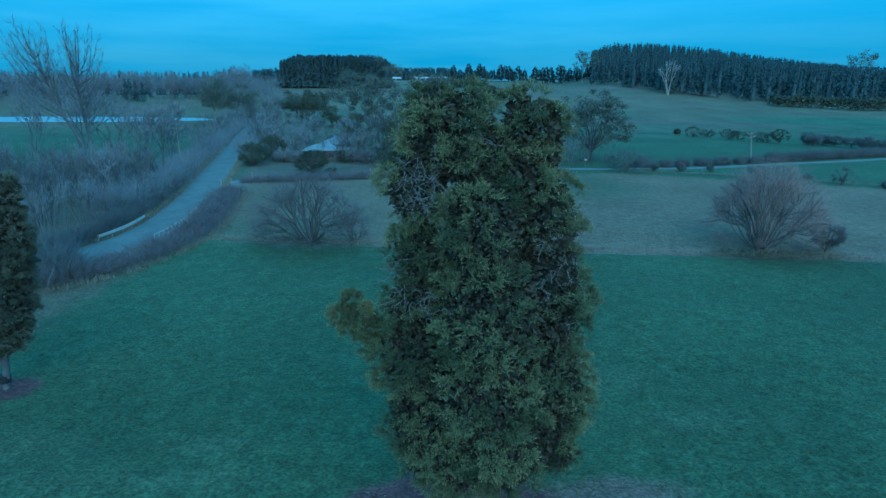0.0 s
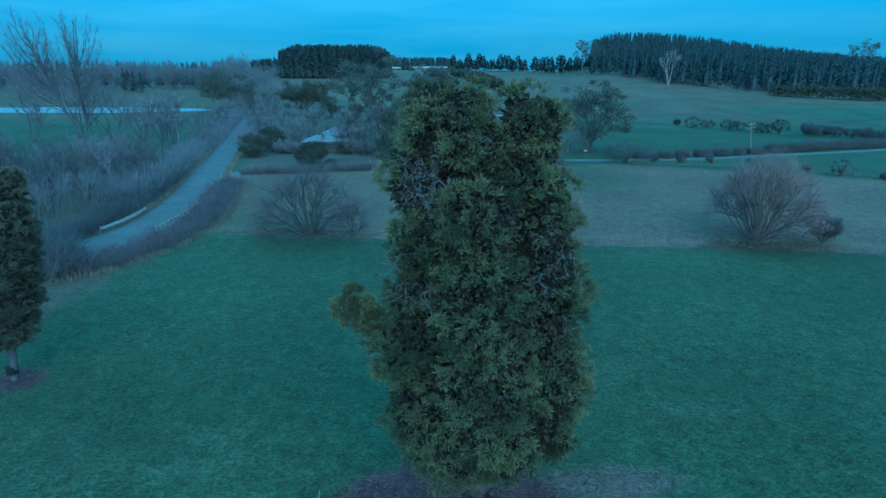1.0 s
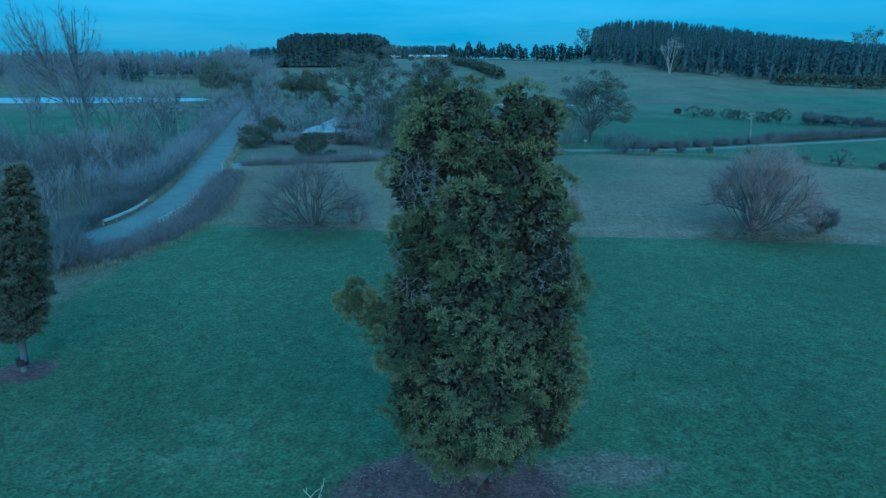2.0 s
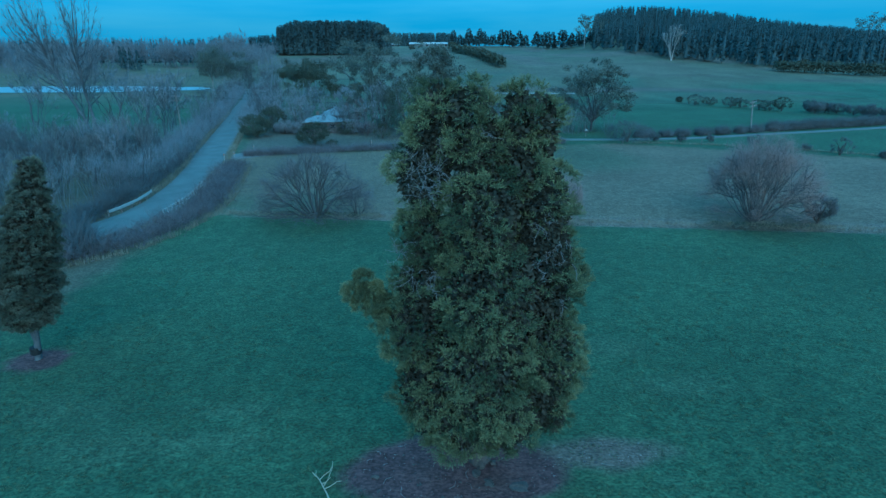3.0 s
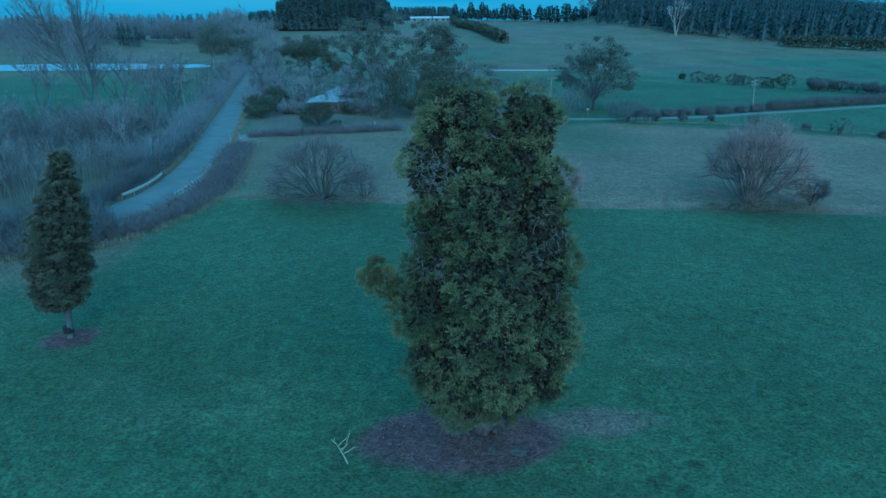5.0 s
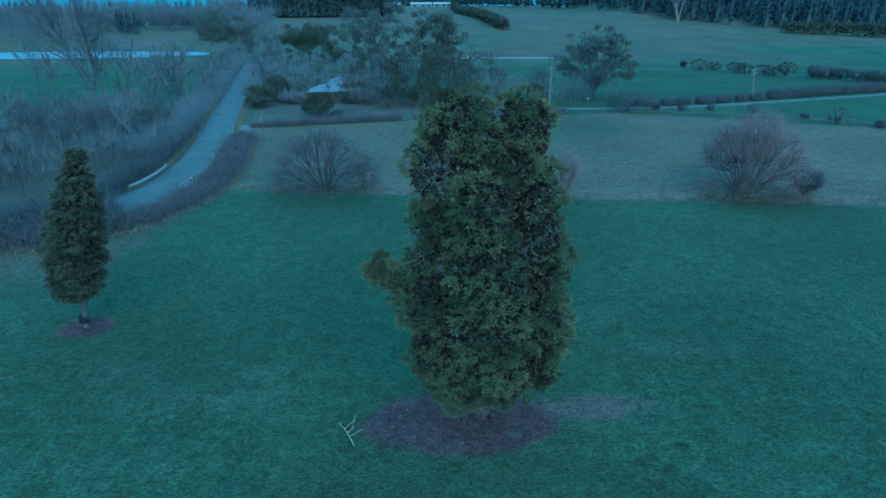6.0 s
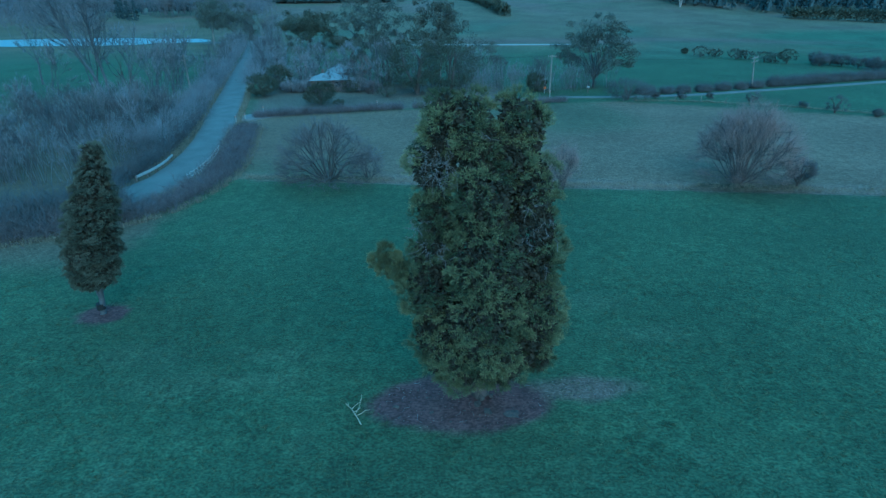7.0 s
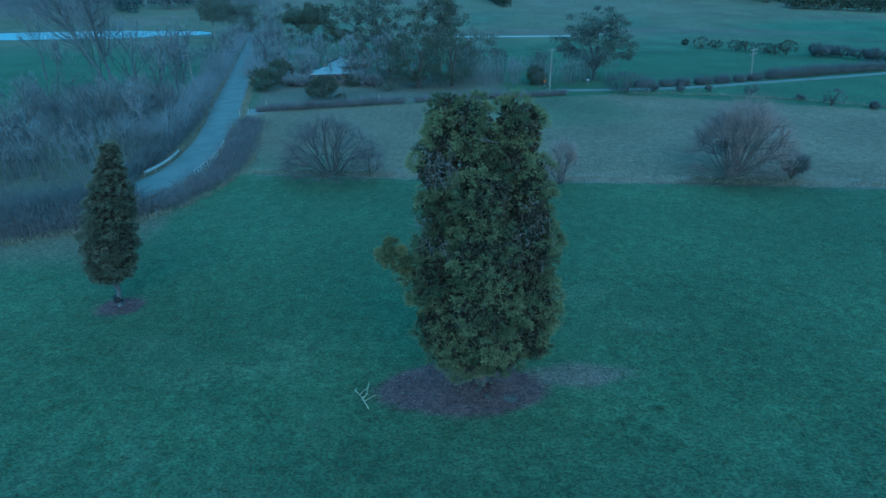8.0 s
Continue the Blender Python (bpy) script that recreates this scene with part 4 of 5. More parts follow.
def forked_poplar():
    """A tall leafless poplar of two leaning stems, each with a domed crown of limbs, side branches and fine upright twigs."""
    g = np.random.default_rng(61)
    t = thing("poplar", -63.8, 97, "tall bare grey poplar with two leaning stems and fine twigs", "tree")
    stems = (([(0, 0, -0.2), (-0.9, 0, 5), (-2.9, 0.1, 10), (-5.2, 0.2, 15), (-7.2, 0.2, 20), (-8.2, 0.2, 24.5)], (-7.8, 0.2, 19.4), (4.9, 4.0, 6.6)),
             ([(0.4, 0.3, -0.2), (0.1, 0.4, 5), (-0.4, 0.5, 10), (-0.3, 0.6, 15), (0.3, 0.6, 20), (0.9, 0.5, 24.5)], (0.7, 0.6, 19.0), (4.8, 4.2, 6.8)))
    A, B, RA, RB, P, Q = [], [], [], [], [], []

    def run(points, r0, r1):
        for k in range(len(points) - 1):
            A.append(points[k]), B.append(points[k + 1])
            RA.append(r0 + (r1 - r0) * k / (len(points) - 1)), RB.append(r0 + (r1 - r0) * (k + 1) / (len(points) - 1))

    for line, mid, size in stems:
        line = np.array(line, float)
        line[1:-1] += g.normal(size=(4, 3)) * 0.25
        run(line, 0.34, 0.05)
        for _ in range(44):
            d = unit(g.normal(size=(1, 3)) + np.array([[0, 0, 0.25]]))[0]
            end = np.array(mid) + d * np.array(size) * g.uniform(0.55, 1.0)
            h = np.clip(end[2] - g.uniform(4.5, 8.5), 7, 23)
            p = np.array([np.interp(h, line[:, 2], line[:, c]) for c in range(3)])
            bow = np.array([(end[0] - p[0]) * 0.16, (end[1] - p[1]) * 0.16, -0.5])
            pts = [p + (end - p) * k + bow * math.sin(k * 3.14) + g.normal(size=3) * 0.10 * (0 < k < 1) for k in np.linspace(0, 1, 6)]
            run(pts, 0.068, 0.016)
            for k in range(1, 6):
                for _ in range(3):
                    w = unit((pts[k] - pts[k - 1] + g.normal(size=3) * 0.75 + np.array([0, 0, 0.35]))[None])[0]
                    e = pts[k] + w * g.uniform(0.8, 2.0)
                    run([pts[k], (pts[k] + e) / 2 + g.normal(size=3) * 0.06, e], 0.024, 0.010)
                    for _ in range(4):
                        q = pts[k] + (e - pts[k]) * g.uniform(0.35, 1.0)
                        P.append(q), Q.append(q + unit((w + g.normal(size=3) * 0.55 + np.array([0, 0, 0.3]))[None])[0] * g.uniform(0.5, 1.2))
    put("trunk", mesh_of("trunk", *tubes(np.array(A), np.array(B), np.array(RA), np.array(RB), 4)), M_LIMB, t)
    put("bare_crown", mesh_of("bare_crown", *spikes(np.array(P), np.array(Q), 0.011)), M_TWIG, t)


forked_poplar()
upswept_tree("poplar", -92, 105, 21, [(-0.1, 0), (0.1, 0.1)], 62, "tall bare grey tree by the creek", levels=4, fine=0.02)
upswept_tree("poplar", -79, 118, 17, [(0.05, 0), (0.25, 0.1), (-0.15, 0)], 67, "bare pale many-stemmed tree by the creek", levels=4, fine=0.02)
upswept_tree("poplar", -60, 118, 15, [(0.05, 0), (0.25, 0.1), (-0.1, 0)], 68, "bare pale many-stemmed tree by the creek", levels=4, fine=0.02)
for i, (x, y, h) in enumerate(((-14, 118, 11), (-10, 120, 12), (-3, 117, 11), (5, 118, 9), (-29, 127, 9), (-32, 131, 10), (-16, 114, 7), (-30, 115.5, 6.5), (-21, 116, 6), (-40, 126, 9), (-36, 133, 10), (-43, 139, 9), (-38, 121, 7), (-32.5, 124, 8))):
    bare_tree("tree", x, y, h, 7, 640 + i, "bare blue-grey tree among the garden evergreens", M_TWIG, stems=3, spread=0.45, levels=3, twigs=9, group="bare garden trees", radius=0.012)
for i, (x, y, h) in enumerate(((-70, 92, 13), (-52, 92, 12.5), (-84, 84, 14), (-66, 78, 9), (-104, 92, 15), (-57.5, 110, 11), (-76, 112, 13), (-49, 76, 8), (-60, 70, 8), (-118, 110, 17), (-98, 128, 16), (-63, 126, 10), (-63, 104, 15), (-58, 104, 14), (-67, 112, 16), (-54.5, 104, 12))):
    upswept_tree("tree", x, y, h, [(0.1, 0), (-0.12, 0.1), (0.25, -0.05)][: 2 + i % 2], 620 + i, "bare grey tree with fine twigs in the creekside thicket", levels=4, group="creekside trees", radius=0.010, twigs=5, spread=0.28, fine=0.016)
bare_tree("tree", -58.5, 95, 9.0, 5, 64, "dead dark tree with broken limbs by the creek", M_BARK, levels=2, twigs=2, radius=0.03, spread=0.5, lean=(0.15, 0))
bare_tree("tree", -55, 57, 7, 9, 65, "bare twisted dark tree leaning over the creek", M_TWIG, stems=3, spread=0.5, lean=(1.0, -0.1), levels=4, twigs=6)
upswept_tree("birch", -38.4, 64.5, 11.5, [(0.24, 0)], 66, "slender pale bare birch beside the guard rail", levels=3, radius=0.007, spread=0.18, twigs=3)
upswept_tree("birch", -36.6, 62.5, 7.5, [(0.30, 0)], 69, "slender pale bare birch beside the guard rail", levels=3, radius=0.007, spread=0.22, twigs=3)
bare_tree("birch", -40.6, 64, 8, 3, 67, "slender pale bare birch beside the guard rail", levels=3, spread=0.25, radius=0.01)


def scrub_kind(seed, tall, material, stems=14):
    """One bare shrub of thin upright whips, as a thing to be copied."""
    g = np.random.default_rng(seed)
    t = thing("shrub", 0, 0, "bare grey shrub of thin upright whips in a creekside thicket", "shrub", "creekside thicket")
    a, k = g.uniform(0, 6.283, stems), g.uniform(0.05, 1.0, stems)
    way = np.stack([np.cos(a) * k * 0.34, np.sin(a) * k * 0.34, np.ones(stems)], 1)
    st = np.stack([np.cos(a) * k * 1.5, np.sin(a) * k * 1.5, np.full(stems, -0.1)], 1)
    A, B, RA, RB, tips, ways = limbs(g, st, way, tall * 0.52 * g.uniform(0.6, 1.1, stems), np.full(stems, 0.024), 2, 2, 0.22, 0.06, 0.6, 1, 0.09)
    put("stem", mesh_of("stem", *tubes(A, B, np.maximum(RA, 0.012), np.maximum(RB, 0.010), 3)), material, t)["kind"] = "stuff"
    b = np.repeat(tips, 4, 0)
    d = unit(np.repeat(ways, 4, 0) + g.normal(size=b.shape) * 0.32)
    put("bare_crown", mesh_of("bare_crown", *spikes(b - d * 0.3, b + d * g.uniform(0.3, 1.0, (len(b), 1)), 0.011)), material, t)["kind"] = "stuff"
    return t


def thicket():
    g = np.random.default_rng(70)
    kinds = [scrub_kind(71, 5.0, M_TWIG), scrub_kind(72, 4.2, M_TWIG_GREY), scrub_kind(73, 6.0, M_HEDGE_DARK), scrub_kind(74, 3.4, M_HEDGE_DARK)]
    spots = []
    for _ in range(170):
        y = 44 + 50 * g.random() ** 1.2
        left = np.interp(y, [44, 50, 56, 66, 78, 88, 112], [-56, -43, -39.5, -39.8, -43, -46.5, -53.5])
        x = left - abs(g.normal()) * 15
        spots.append((x, y, g.integers(0, 4), g.uniform(0.7, 1.15)))
    for _ in range(46):
        y = g.uniform(108, 235)
        x = -50.6 - (y - 128) * 0.285 - 4.3 - abs(g.normal()) * 2.5
        spots.append((x, y, g.integers(0, 4), g.uniform(0.9, 1.5)))
    for _ in range(34):
        y = g.uniform(124, 240)
        x = -50.6 - (y - 128) * 0.285 + 5.0 + abs(g.normal()) * 3.5
        spots.append((x, y, g.integers(0, 4), g.uniform(0.9, 1.6)))
    for _ in range(26):
        spots.append((g.uniform(-30, 8), g.uniform(112, 135), g.integers(0, 4), g.uniform(0.9, 1.5)))
    for _ in range(44):
        spots.append((g.uniform(3, 36), g.uniform(111, 119), g.integers(0, 3), g.uniform(0.75, 1.25)))
    for _ in range(16):
        spots.append((g.uniform(-90, -74), g.uniform(236, 262), g.integers(0, 4), g.uniform(1.3, 2.2)))
    for _ in range(12):
        spots.append((g.uniform(-34, -17), g.uniform(112.5, 114.5), g.integers(0, 4), g.uniform(0.45, 0.7)))
    for i, (x, y, k, s) in enumerate(spots):
        m = pose(x, y, float(terrain(x, y)), 0, 0, g.uniform(0, 360)) @ Matrix.Diagonal((s, s, s, 1))
        if i < 4:
            kinds[i].matrix_basis = m
        else:
            c = copy_thing(kinds[k], m)
            c.matrix_basis = m


thicket()
for i, (x, y, h) in enumerate(((-47.0, 76, 7.5), (-49.5, 79, 8.5), (-52.0, 75, 7.0), (-45.5, 80, 7.0), (-54.5, 80, 8.0), (-50.5, 84, 7.5), (-57, 77, 7))):
    upswept_tree("sapling", x, y, h, [(0.15, 0.05), (0.28, -0.05), (0.05, 0.1), (-0.1, 0)], 700 + i, "clump of pale grey saplings by the creek", levels=3, radius=0.007, twigs=5, spread=0.2, group="pale saplings", bark=M_DEAD)


hedge([(-35, 114.2), (-29, 115.0), (-23, 115.6), (-16, 115)], 2.2, 3.3, 330, 39, "leafless grey garden shrubs in front of the house", M_TWIG, ragged=0.2)
hedge([(-37.2, 48), (-36.8, 52), (-37.2, 58), (-38.2, 64), (-40.2, 74), (-43.2, 85), (-47.5, 99)], 2.8, 2.8, 260, 36, "dark brambles and dead bracken along the road's edge", M_HEDGE_DARK)
hedge([(-40.4, 64), (-43.0, 80), (-48.0, 98), (-55.6, 126), (-74, 190), (-83, 225)], 4.5, 5.2, 130, 37, "grey leafless bushes lining the road", M_TWIG, splay=0.35)
hedge([(-45.5, 124), (-55.5, 160), (-69, 208), (-76, 228)], 4.5, 5.0, 120, 38, "grey leafless bushes lining the road", M_TWIG, splay=0.35)


# dry grass on the road's verges
for side, seed in ((-3.3, 41), (3.3, 42)):
    hedge([(x + side, y) for x, y in ROAD_MID[5:12]], 0.9, 0.5, 90, seed, "pale dry grass along the road's verge", M_DRY, name="grass_strip", ragged=0.9)


# ---- far woods ----
def conifer_wood(name, spots, tall, label, seed, material, fan=64, wide=0.2, kind="stuff", droop=-0.25, shape=None):
    """Many conifers as one wood: each a trunk with drooping layered sprays."""
    g = np.random.default_rng(seed)
    bits_c, bits_w, bits_l = [], [], []
    tb, tt = [], []
    x0, y0 = np.mean([s[0] for s in spots]), np.mean([s[1] for s in spots])
    for x, y in spots:
        z = float(terrain(x, y))
        h = tall * g.uniform(0.92, 1.05) * (shape(x, y) if shape else 1.0)
        k = g.random(fan) ** 0.8
        a = g.uniform(0, 6.283, fan)
        rad = h * wide * (1.02 - k) ** 0.75 * g.uniform(0.5, 1.0, fan)
        bits_c.append(np.stack([x - x0 + np.cos(a) * rad * 0.4, y - y0 + np.sin(a) * rad * 0.4, z + h * (0.10 + 0.88 * k)], 1))
        bits_w.append(np.stack([np.cos(a), np.sin(a), np.full(fan, droop)], 1))
        bits_l.append(rad * 0.5 + 0.55)
        tb.append((x - x0, y - y0, z - 0.2)), tt.append((x - x0, y - y0, z + h))
    c, w, l = np.concatenate(bits_c), np.concatenate(bits_w), np.concatenate(bits_l)
    t = new(name)
    t.matrix_basis = Matrix.Translation((x0, y0, 0))
    tagged(t, label, "wood" if kind == "stuff" else "tree", kind=kind)
    put("crowns", mesh_of("crowns", *leaves(c, w, l, l * 0.44, g, 0.3)), material, t)
    # the close-grown inner needles of each crown
    put("inner_crowns", mesh_of("inner_crowns", *spikes(np.array(tb) + np.array([0, 0, tall * 0.07]), np.array(tt), tall * wide * 0.5)), material, t)
    put("trunks", mesh_of("trunks", *spikes(np.array(tb), np.array(tt), tall * 0.012)), M_BARK, t)
    return t


def spots_in(n, g, x0, x1, y0, y1, keep=None):
    out = []
    while len(out) < n:
        p = (g.uniform(x0, x1), g.uniform(y0, y1))
        if keep is None or keep(*p):
            out.append(p)
    return out


G = np.random.default_rng(80)
conifer_wood("pine_wood", spots_in(330, G, -128, -38, 396, 426, lambda x, y: -0.288 < x / y < -0.092), 22.8, "dense dark block of plantation pines on a rise", 81, M_PINE_HAZED, 300, wide=0.17, shape=lambda x, y: 0.84 + 0.16 * float(smooth(0.0, 0.030, min(x / y + 0.288, -0.092 - x / y))))
conifer_wood("pine_wood", spots_in(1350, G, 105, 420, 305, 620, lambda x, y: y > np.interp(x, [120, 130, 141, 165, 190, 252, 420], [424, 380, 346, 326, 313, 326, 400]) and x / y > 0.268 and y < 560 + 0.3 * x), 20.5, "dark pine wood covering a hill", 82, M_PINE_HAZED, 110, wide=0.165)
conifer_wood("far_wood", spots_in(160, G, -60, 12, 630, 660), 15, "dark distant wood along the ridge", 83, M_PINE_HAZED, 70)


def ridge_pine(seed, tall):
    g = np.random.default_rng(seed)
    t = thing("pine", 0, 0, "dark pine in a row along the ridge", "tree", "row of ridge pines")
    n = 260
    k = g.random(n) ** 0.8
    a = g.uniform(0, 6.283, n)
    rad = tall * 0.32 * (1.03 - k) ** 0.6 * g.uniform(0.4, 1.0, n)
    c = np.stack([np.cos(a) * rad * 0.4, np.sin(a) * rad * 0.4, tall * (0.14 + 0.85 * k)], 1)
    put("crown", mesh_of("crown", *leaves(c, np.stack([np.cos(a), np.sin(a), np.full(n, 0.15)], 1), rad * 0.8 + 0.5, rad * 0.22 + 0.15, g, 0.3)), M_PINE_HAZED, t)
    put("trunk", mesh_of("trunk", *spikes(np.array([[0, 0, -0.3]]), np.array([[0, 0, tall]]), tall * 0.018)), M_BARK, t)
    return t


def pine_row():
    g = np.random.default_rng(90)
    kinds = [ridge_pine(91, 13), ridge_pine(92, 15), ridge_pine(93, 11)]
    xs = [x for x in np.arange(10, 142, 3.1) if not 82 < x < 88]
    for i, x in enumerate(xs):
        x = x + g.normal() * 0.8
        y = 600 - 0.75 * x + g.normal() * 2
        s = g.uniform(0.8, 1.15)
        m = pose(x, y, float(terrain(x, y)), 0, 0, g.uniform(0, 360)) @ Matrix.Diagonal((s, s, s, 1))
        ob = kinds[i] if i < 3 else copy_thing(kinds[g.integers(0, 3)], m)
        ob.matrix_basis = m


pine_row()


def far_bare_wood(name, spots, tall, wide, label, seed, material, n=90):
    """Distant leafless trees as one wood: trunks and rounded sprays of twigs."""
    g = np.random.default_rng(seed)
    x0, y0 = np.mean([s[0] for s in spots]), np.mean([s[1] for s in spots])
    b, e, r = [], [], []
    for x, y in spots:
        z = float(terrain(x, y)) - 0.2
        h = tall * g.uniform(0.7, 1.1)
        d = unit(g.normal(size=(n, 3)))
        p = np.array([x - x0, y - y0, z + h * 0.6]) + d * np.array([wide / 2, wide / 2, h * 0.4]) * g.random((n, 1)) ** 0.5
        w = unit(d * 0.6 + np.array([0, 0, 0.9]) + g.normal(size=(n, 3)) * 0.35)
        b.append(p - w * h * 0.08), e.append(p + w * h * 0.10), r.append(np.full(n, h * 0.011))
        b.append(np.array([[x - x0, y - y0, z]])), e.append(np.array([[x - x0, y - y0, z + h * 0.9]])), r.append(np.array([h * 0.015]))
    t = new(name)
    t.matrix_basis = Matrix.Translation((x0, y0, 0))
    tagged(t, label, "wood", kind="stuff")
    put("bare_crown", mesh_of("bare_crown", *spikes(np.concatenate(b), np.concatenate(e), np.concatenate(r))), material, t)
    return t


far_bare_wood("far_wood", spots_in(380, G, -600, -140, 395, 470, lambda x, y: x / y < -0.34), 20, 12, "grey-brown band of leafless trees behind the water", 84, M_FARTWIG, 80)
far_bare_wood("far_wood", spots_in(60, G, -330, -200, 330, 400, lambda x, y: x / y < -0.62), 14, 9, "leafless trees on the far bank of the water", 85, M_FARTWIG, 80)
far_bare_wood("far_wood", spots_in(60, G, -150, -92, 300, 400, lambda x, y: -0.42 < x / y < -0.30), 12, 9, "leafless trees beside the far end of the road", 86, M_FARTWIG)
conifer_wood("conifer_group", [(-213, 384), (-219, 388), (-207, 382), (-224, 392)], 15, "group of dark conifers in front of bare trees", 87, M_PINE_HAZED, 160, kind="stuff")
conifer_wood("far_wood", spots_in(60, G, -140, -118, 405, 440), 14, "dark distant pines on the rise", 88, M_PINE_HAZED, 80)
conifer_wood("far_wood", spots_in(160, G, -520, -190, 480, 520), 22, "dark distant trees behind the bare wood", 89, M_PINE_HAZED, 60)


def leafy_row(name, points, wide, tall, per_metre, seed, label, material, leaf=0.4, ragged=0.4, kind="stuff"):
    """A leafy hedge or shelter belt along a line."""
    g = np.random.default_rng(seed)
    pts = np.array(points, float)
    length = np.linalg.norm(np.diff(pts, axis=0), axis=1).sum()
    n = int(length * per_metre)
    c, s = along(points, n, g)
    c = c + s * np.clip(g.normal(size=(n, 1)), -1.6, 1.6) * wide * 0.32
    top = tall * np.array([1 - ragged * 0.5 + ragged * noise.noise(Vector((a * 1.2 / tall, b * 1.2 / tall, seed))) for a, b in c])
    p = np.column_stack([c, terrain(c[:, 0], c[:, 1]) + np.maximum(top, 0.3) * g.random(n) ** 0.55])
    ref = np.array([*pts.mean(0), 0])
    t = new(name)
    t.matrix_basis = Matrix.Translation(ref)
    tagged(t, label, "hedge", kind=kind)
    put("foliage", mesh_of("foliage", *leaves(p - ref, np.tile([[0, 0, 0.5]], (n, 1)), np.full(n, leaf), np.full(n, leaf * 0.34), g, 1.0)), material, t)
    return t


leafy_row("shelter_belt", [(8.6, 529), (16, 440), (24, 365), (33.3, 306)], 5, 6.0, 60, 101, "dark evergreen shelter belt running down the hillside", M_SHRUB, 1.2)
leafy_row("shelter_belt", [(180, 300), (206, 297), (222, 290), (250, 292)], 6, 6.5, 80, 102, "dark evergreen bushes at the foot of the pine wood", M_SHRUB, 1.1)
leafy_row("shelter_belt", [(-30, 205), (-42, 210)], 5, 5, 90, 103, "rounded dark bushes beside the far paddock", M_SHRUB, 0.6)
FAR_HEDGE = np.array([(37, 106.6), (44, 107.3), (52, 109), (62, 112), (74, 116.5), (88, 121), (106, 127), (150, 140)], float)


def far_hedge():
    """Clipped lengths of hedge along the far road, with gaps between them, lower and wider apart at one end."""
    g = np.random.default_rng(104)
    run = np.r_[0, np.cumsum(np.linalg.norm(np.diff(FAR_HEDGE, axis=0), axis=1))]

    def at(d):
        return float(np.interp(d, run, FAR_HEDGE[:, 0])), float(np.interp(d, run, FAR_HEDGE[:, 1]))

    d, k = 2.0, 0
    while d < run[-1] - 8:
        early = d < 30
        length, gap = (g.uniform(2.2, 4.0), g.uniform(0.9, 2.0)) if early else (g.uniform(5.0, 8.0), g.uniform(0.3, 0.8))
        hedge([at(d), at(d + length / 2), at(d + length)], 1.7, 2.0 if early else 2.7, 420, 300 + k, "clipped dark bare hedge along the far road", M_HEDGE_DARK, "far hedge lengths", ragged=0.25, splay=0.3)
        d += length + gap
        k += 1


far_hedge()
hedge([(36, 99.5), (48, 97.5), (60, 93.5), (72, 85), (84, 78)], 0.8, 0.6, 40, 105, "rough grass along a wire fence", M_DRY, name="grass_strip", ragged=0.9)
for x, y, w, h, sd in ((41, 101.5, 2.0, 1.7, 106), (46, 101.2, 1.8, 1.5, 107), (51.5, 101.0, 1.6, 1.4, 108), (63.8, 91.5, 1.6, 1.3, 109), (66.0, 86.2, 3.4, 3.3, 110), (71, 83.2, 1.6, 1.3, 111), (57.5, 96.4, 3.0, 2.2, 113)):
    bush("bush", x, y, w, h, M_HEDGE_DARK, sd, "small dark leafless bush along the fence", 70, 18, 0.16, "fence-line bushes")
bush("bush", 36.9, 48.4, 2.8, 3.2, M_HEDGE_DARK, 112, "dense dark leafless bush beside the willow", 120, 22, 0.20)
leafy_row("bank", [(26.2, 48.5), (29, 48.0), (33, 47.7), (36, 47.4)], 1.2, 0.30, 110, 115, "dark weeds and clods along the ditch bank", M_SHRUB, 0.13, 1.6)
leafy_row("bank", [(-17.5, 52.3), (-12.5, 51.9), (-9, 51.6)], 1.2, 0.30, 100, 116, "dark weeds and clods along the ditch bank", M_SHRUB, 0.13, 1.6)
bush("bush", 35.4, 100.6, 9.0, 4.2, M_HEDGE_DARK, 114, "broad low dark bush at the road's edge", 230, 24, 0.22)
for x, y, w, h, sd in ((82.7, 176.5, 5, 4.2, 121), (87.3, 176.3, 4, 3.3, 122), (91.2, 170.5, 5, 3.8, 123), (93.5, 169, 5, 3.6, 124), (96, 163, 5, 3.6, 125), (99.7, 158, 4.2, 5.0, 126), (97.5, 160, 4.5, 3.5, 127), (107, 156, 4.6, 4.2, 128), (110.3, 150, 4.6, 3.8, 129), (113.4, 142, 4.6, 4.0, 130), (109, 153, 4.5, 3.9, 131), (116, 139.5, 4.6, 3.9, 132), (104.5, 150.5, 4.4, 3.8, 134), (111.8, 145.5, 4.4, 3.8, 135), (114.8, 144.0, 4.2, 3.6, 136), (119.5, 137.0, 4.4, 3.8, 137), (81.8, 187, 2.2, 2.0, 133)):
    bush("tree", x, y, w, h * 0.85, M_SHRUB if sd in (126, 133) else M_GUM if sd < 128 else M_HEDGE_DARK, sd, "small rounded tree in a paddock row" if sd < 128 else "small leafless tree in a paddock row", 120, 20, 0.30, "paddock tree row", trunk=0.45)
bare_tree("tree", 139.0, 338, 21, 9, 141, "dead white tree in front of the pine wood", M_GUMBARK, levels=3, stems=3, spread=0.3, radius=0.02)
open_gum("gum_tree", 120, 473, 13, 26, 142, "tall thin eucalypt on the ridge", base=0.35, low=0.5, limbs_n=9, tips_n=5, pads=34, straight=True, pad=1.5, leaf=0.9, thick=0.014)
open_gum("gum_tree", 131, 470, 15, 19, 143, "spreading eucalypt on the ridge", base=0.35, low=0.55, limbs_n=7, tips_n=5, pads=34, pad=1.6, leaf=0.9, thick=0.014)
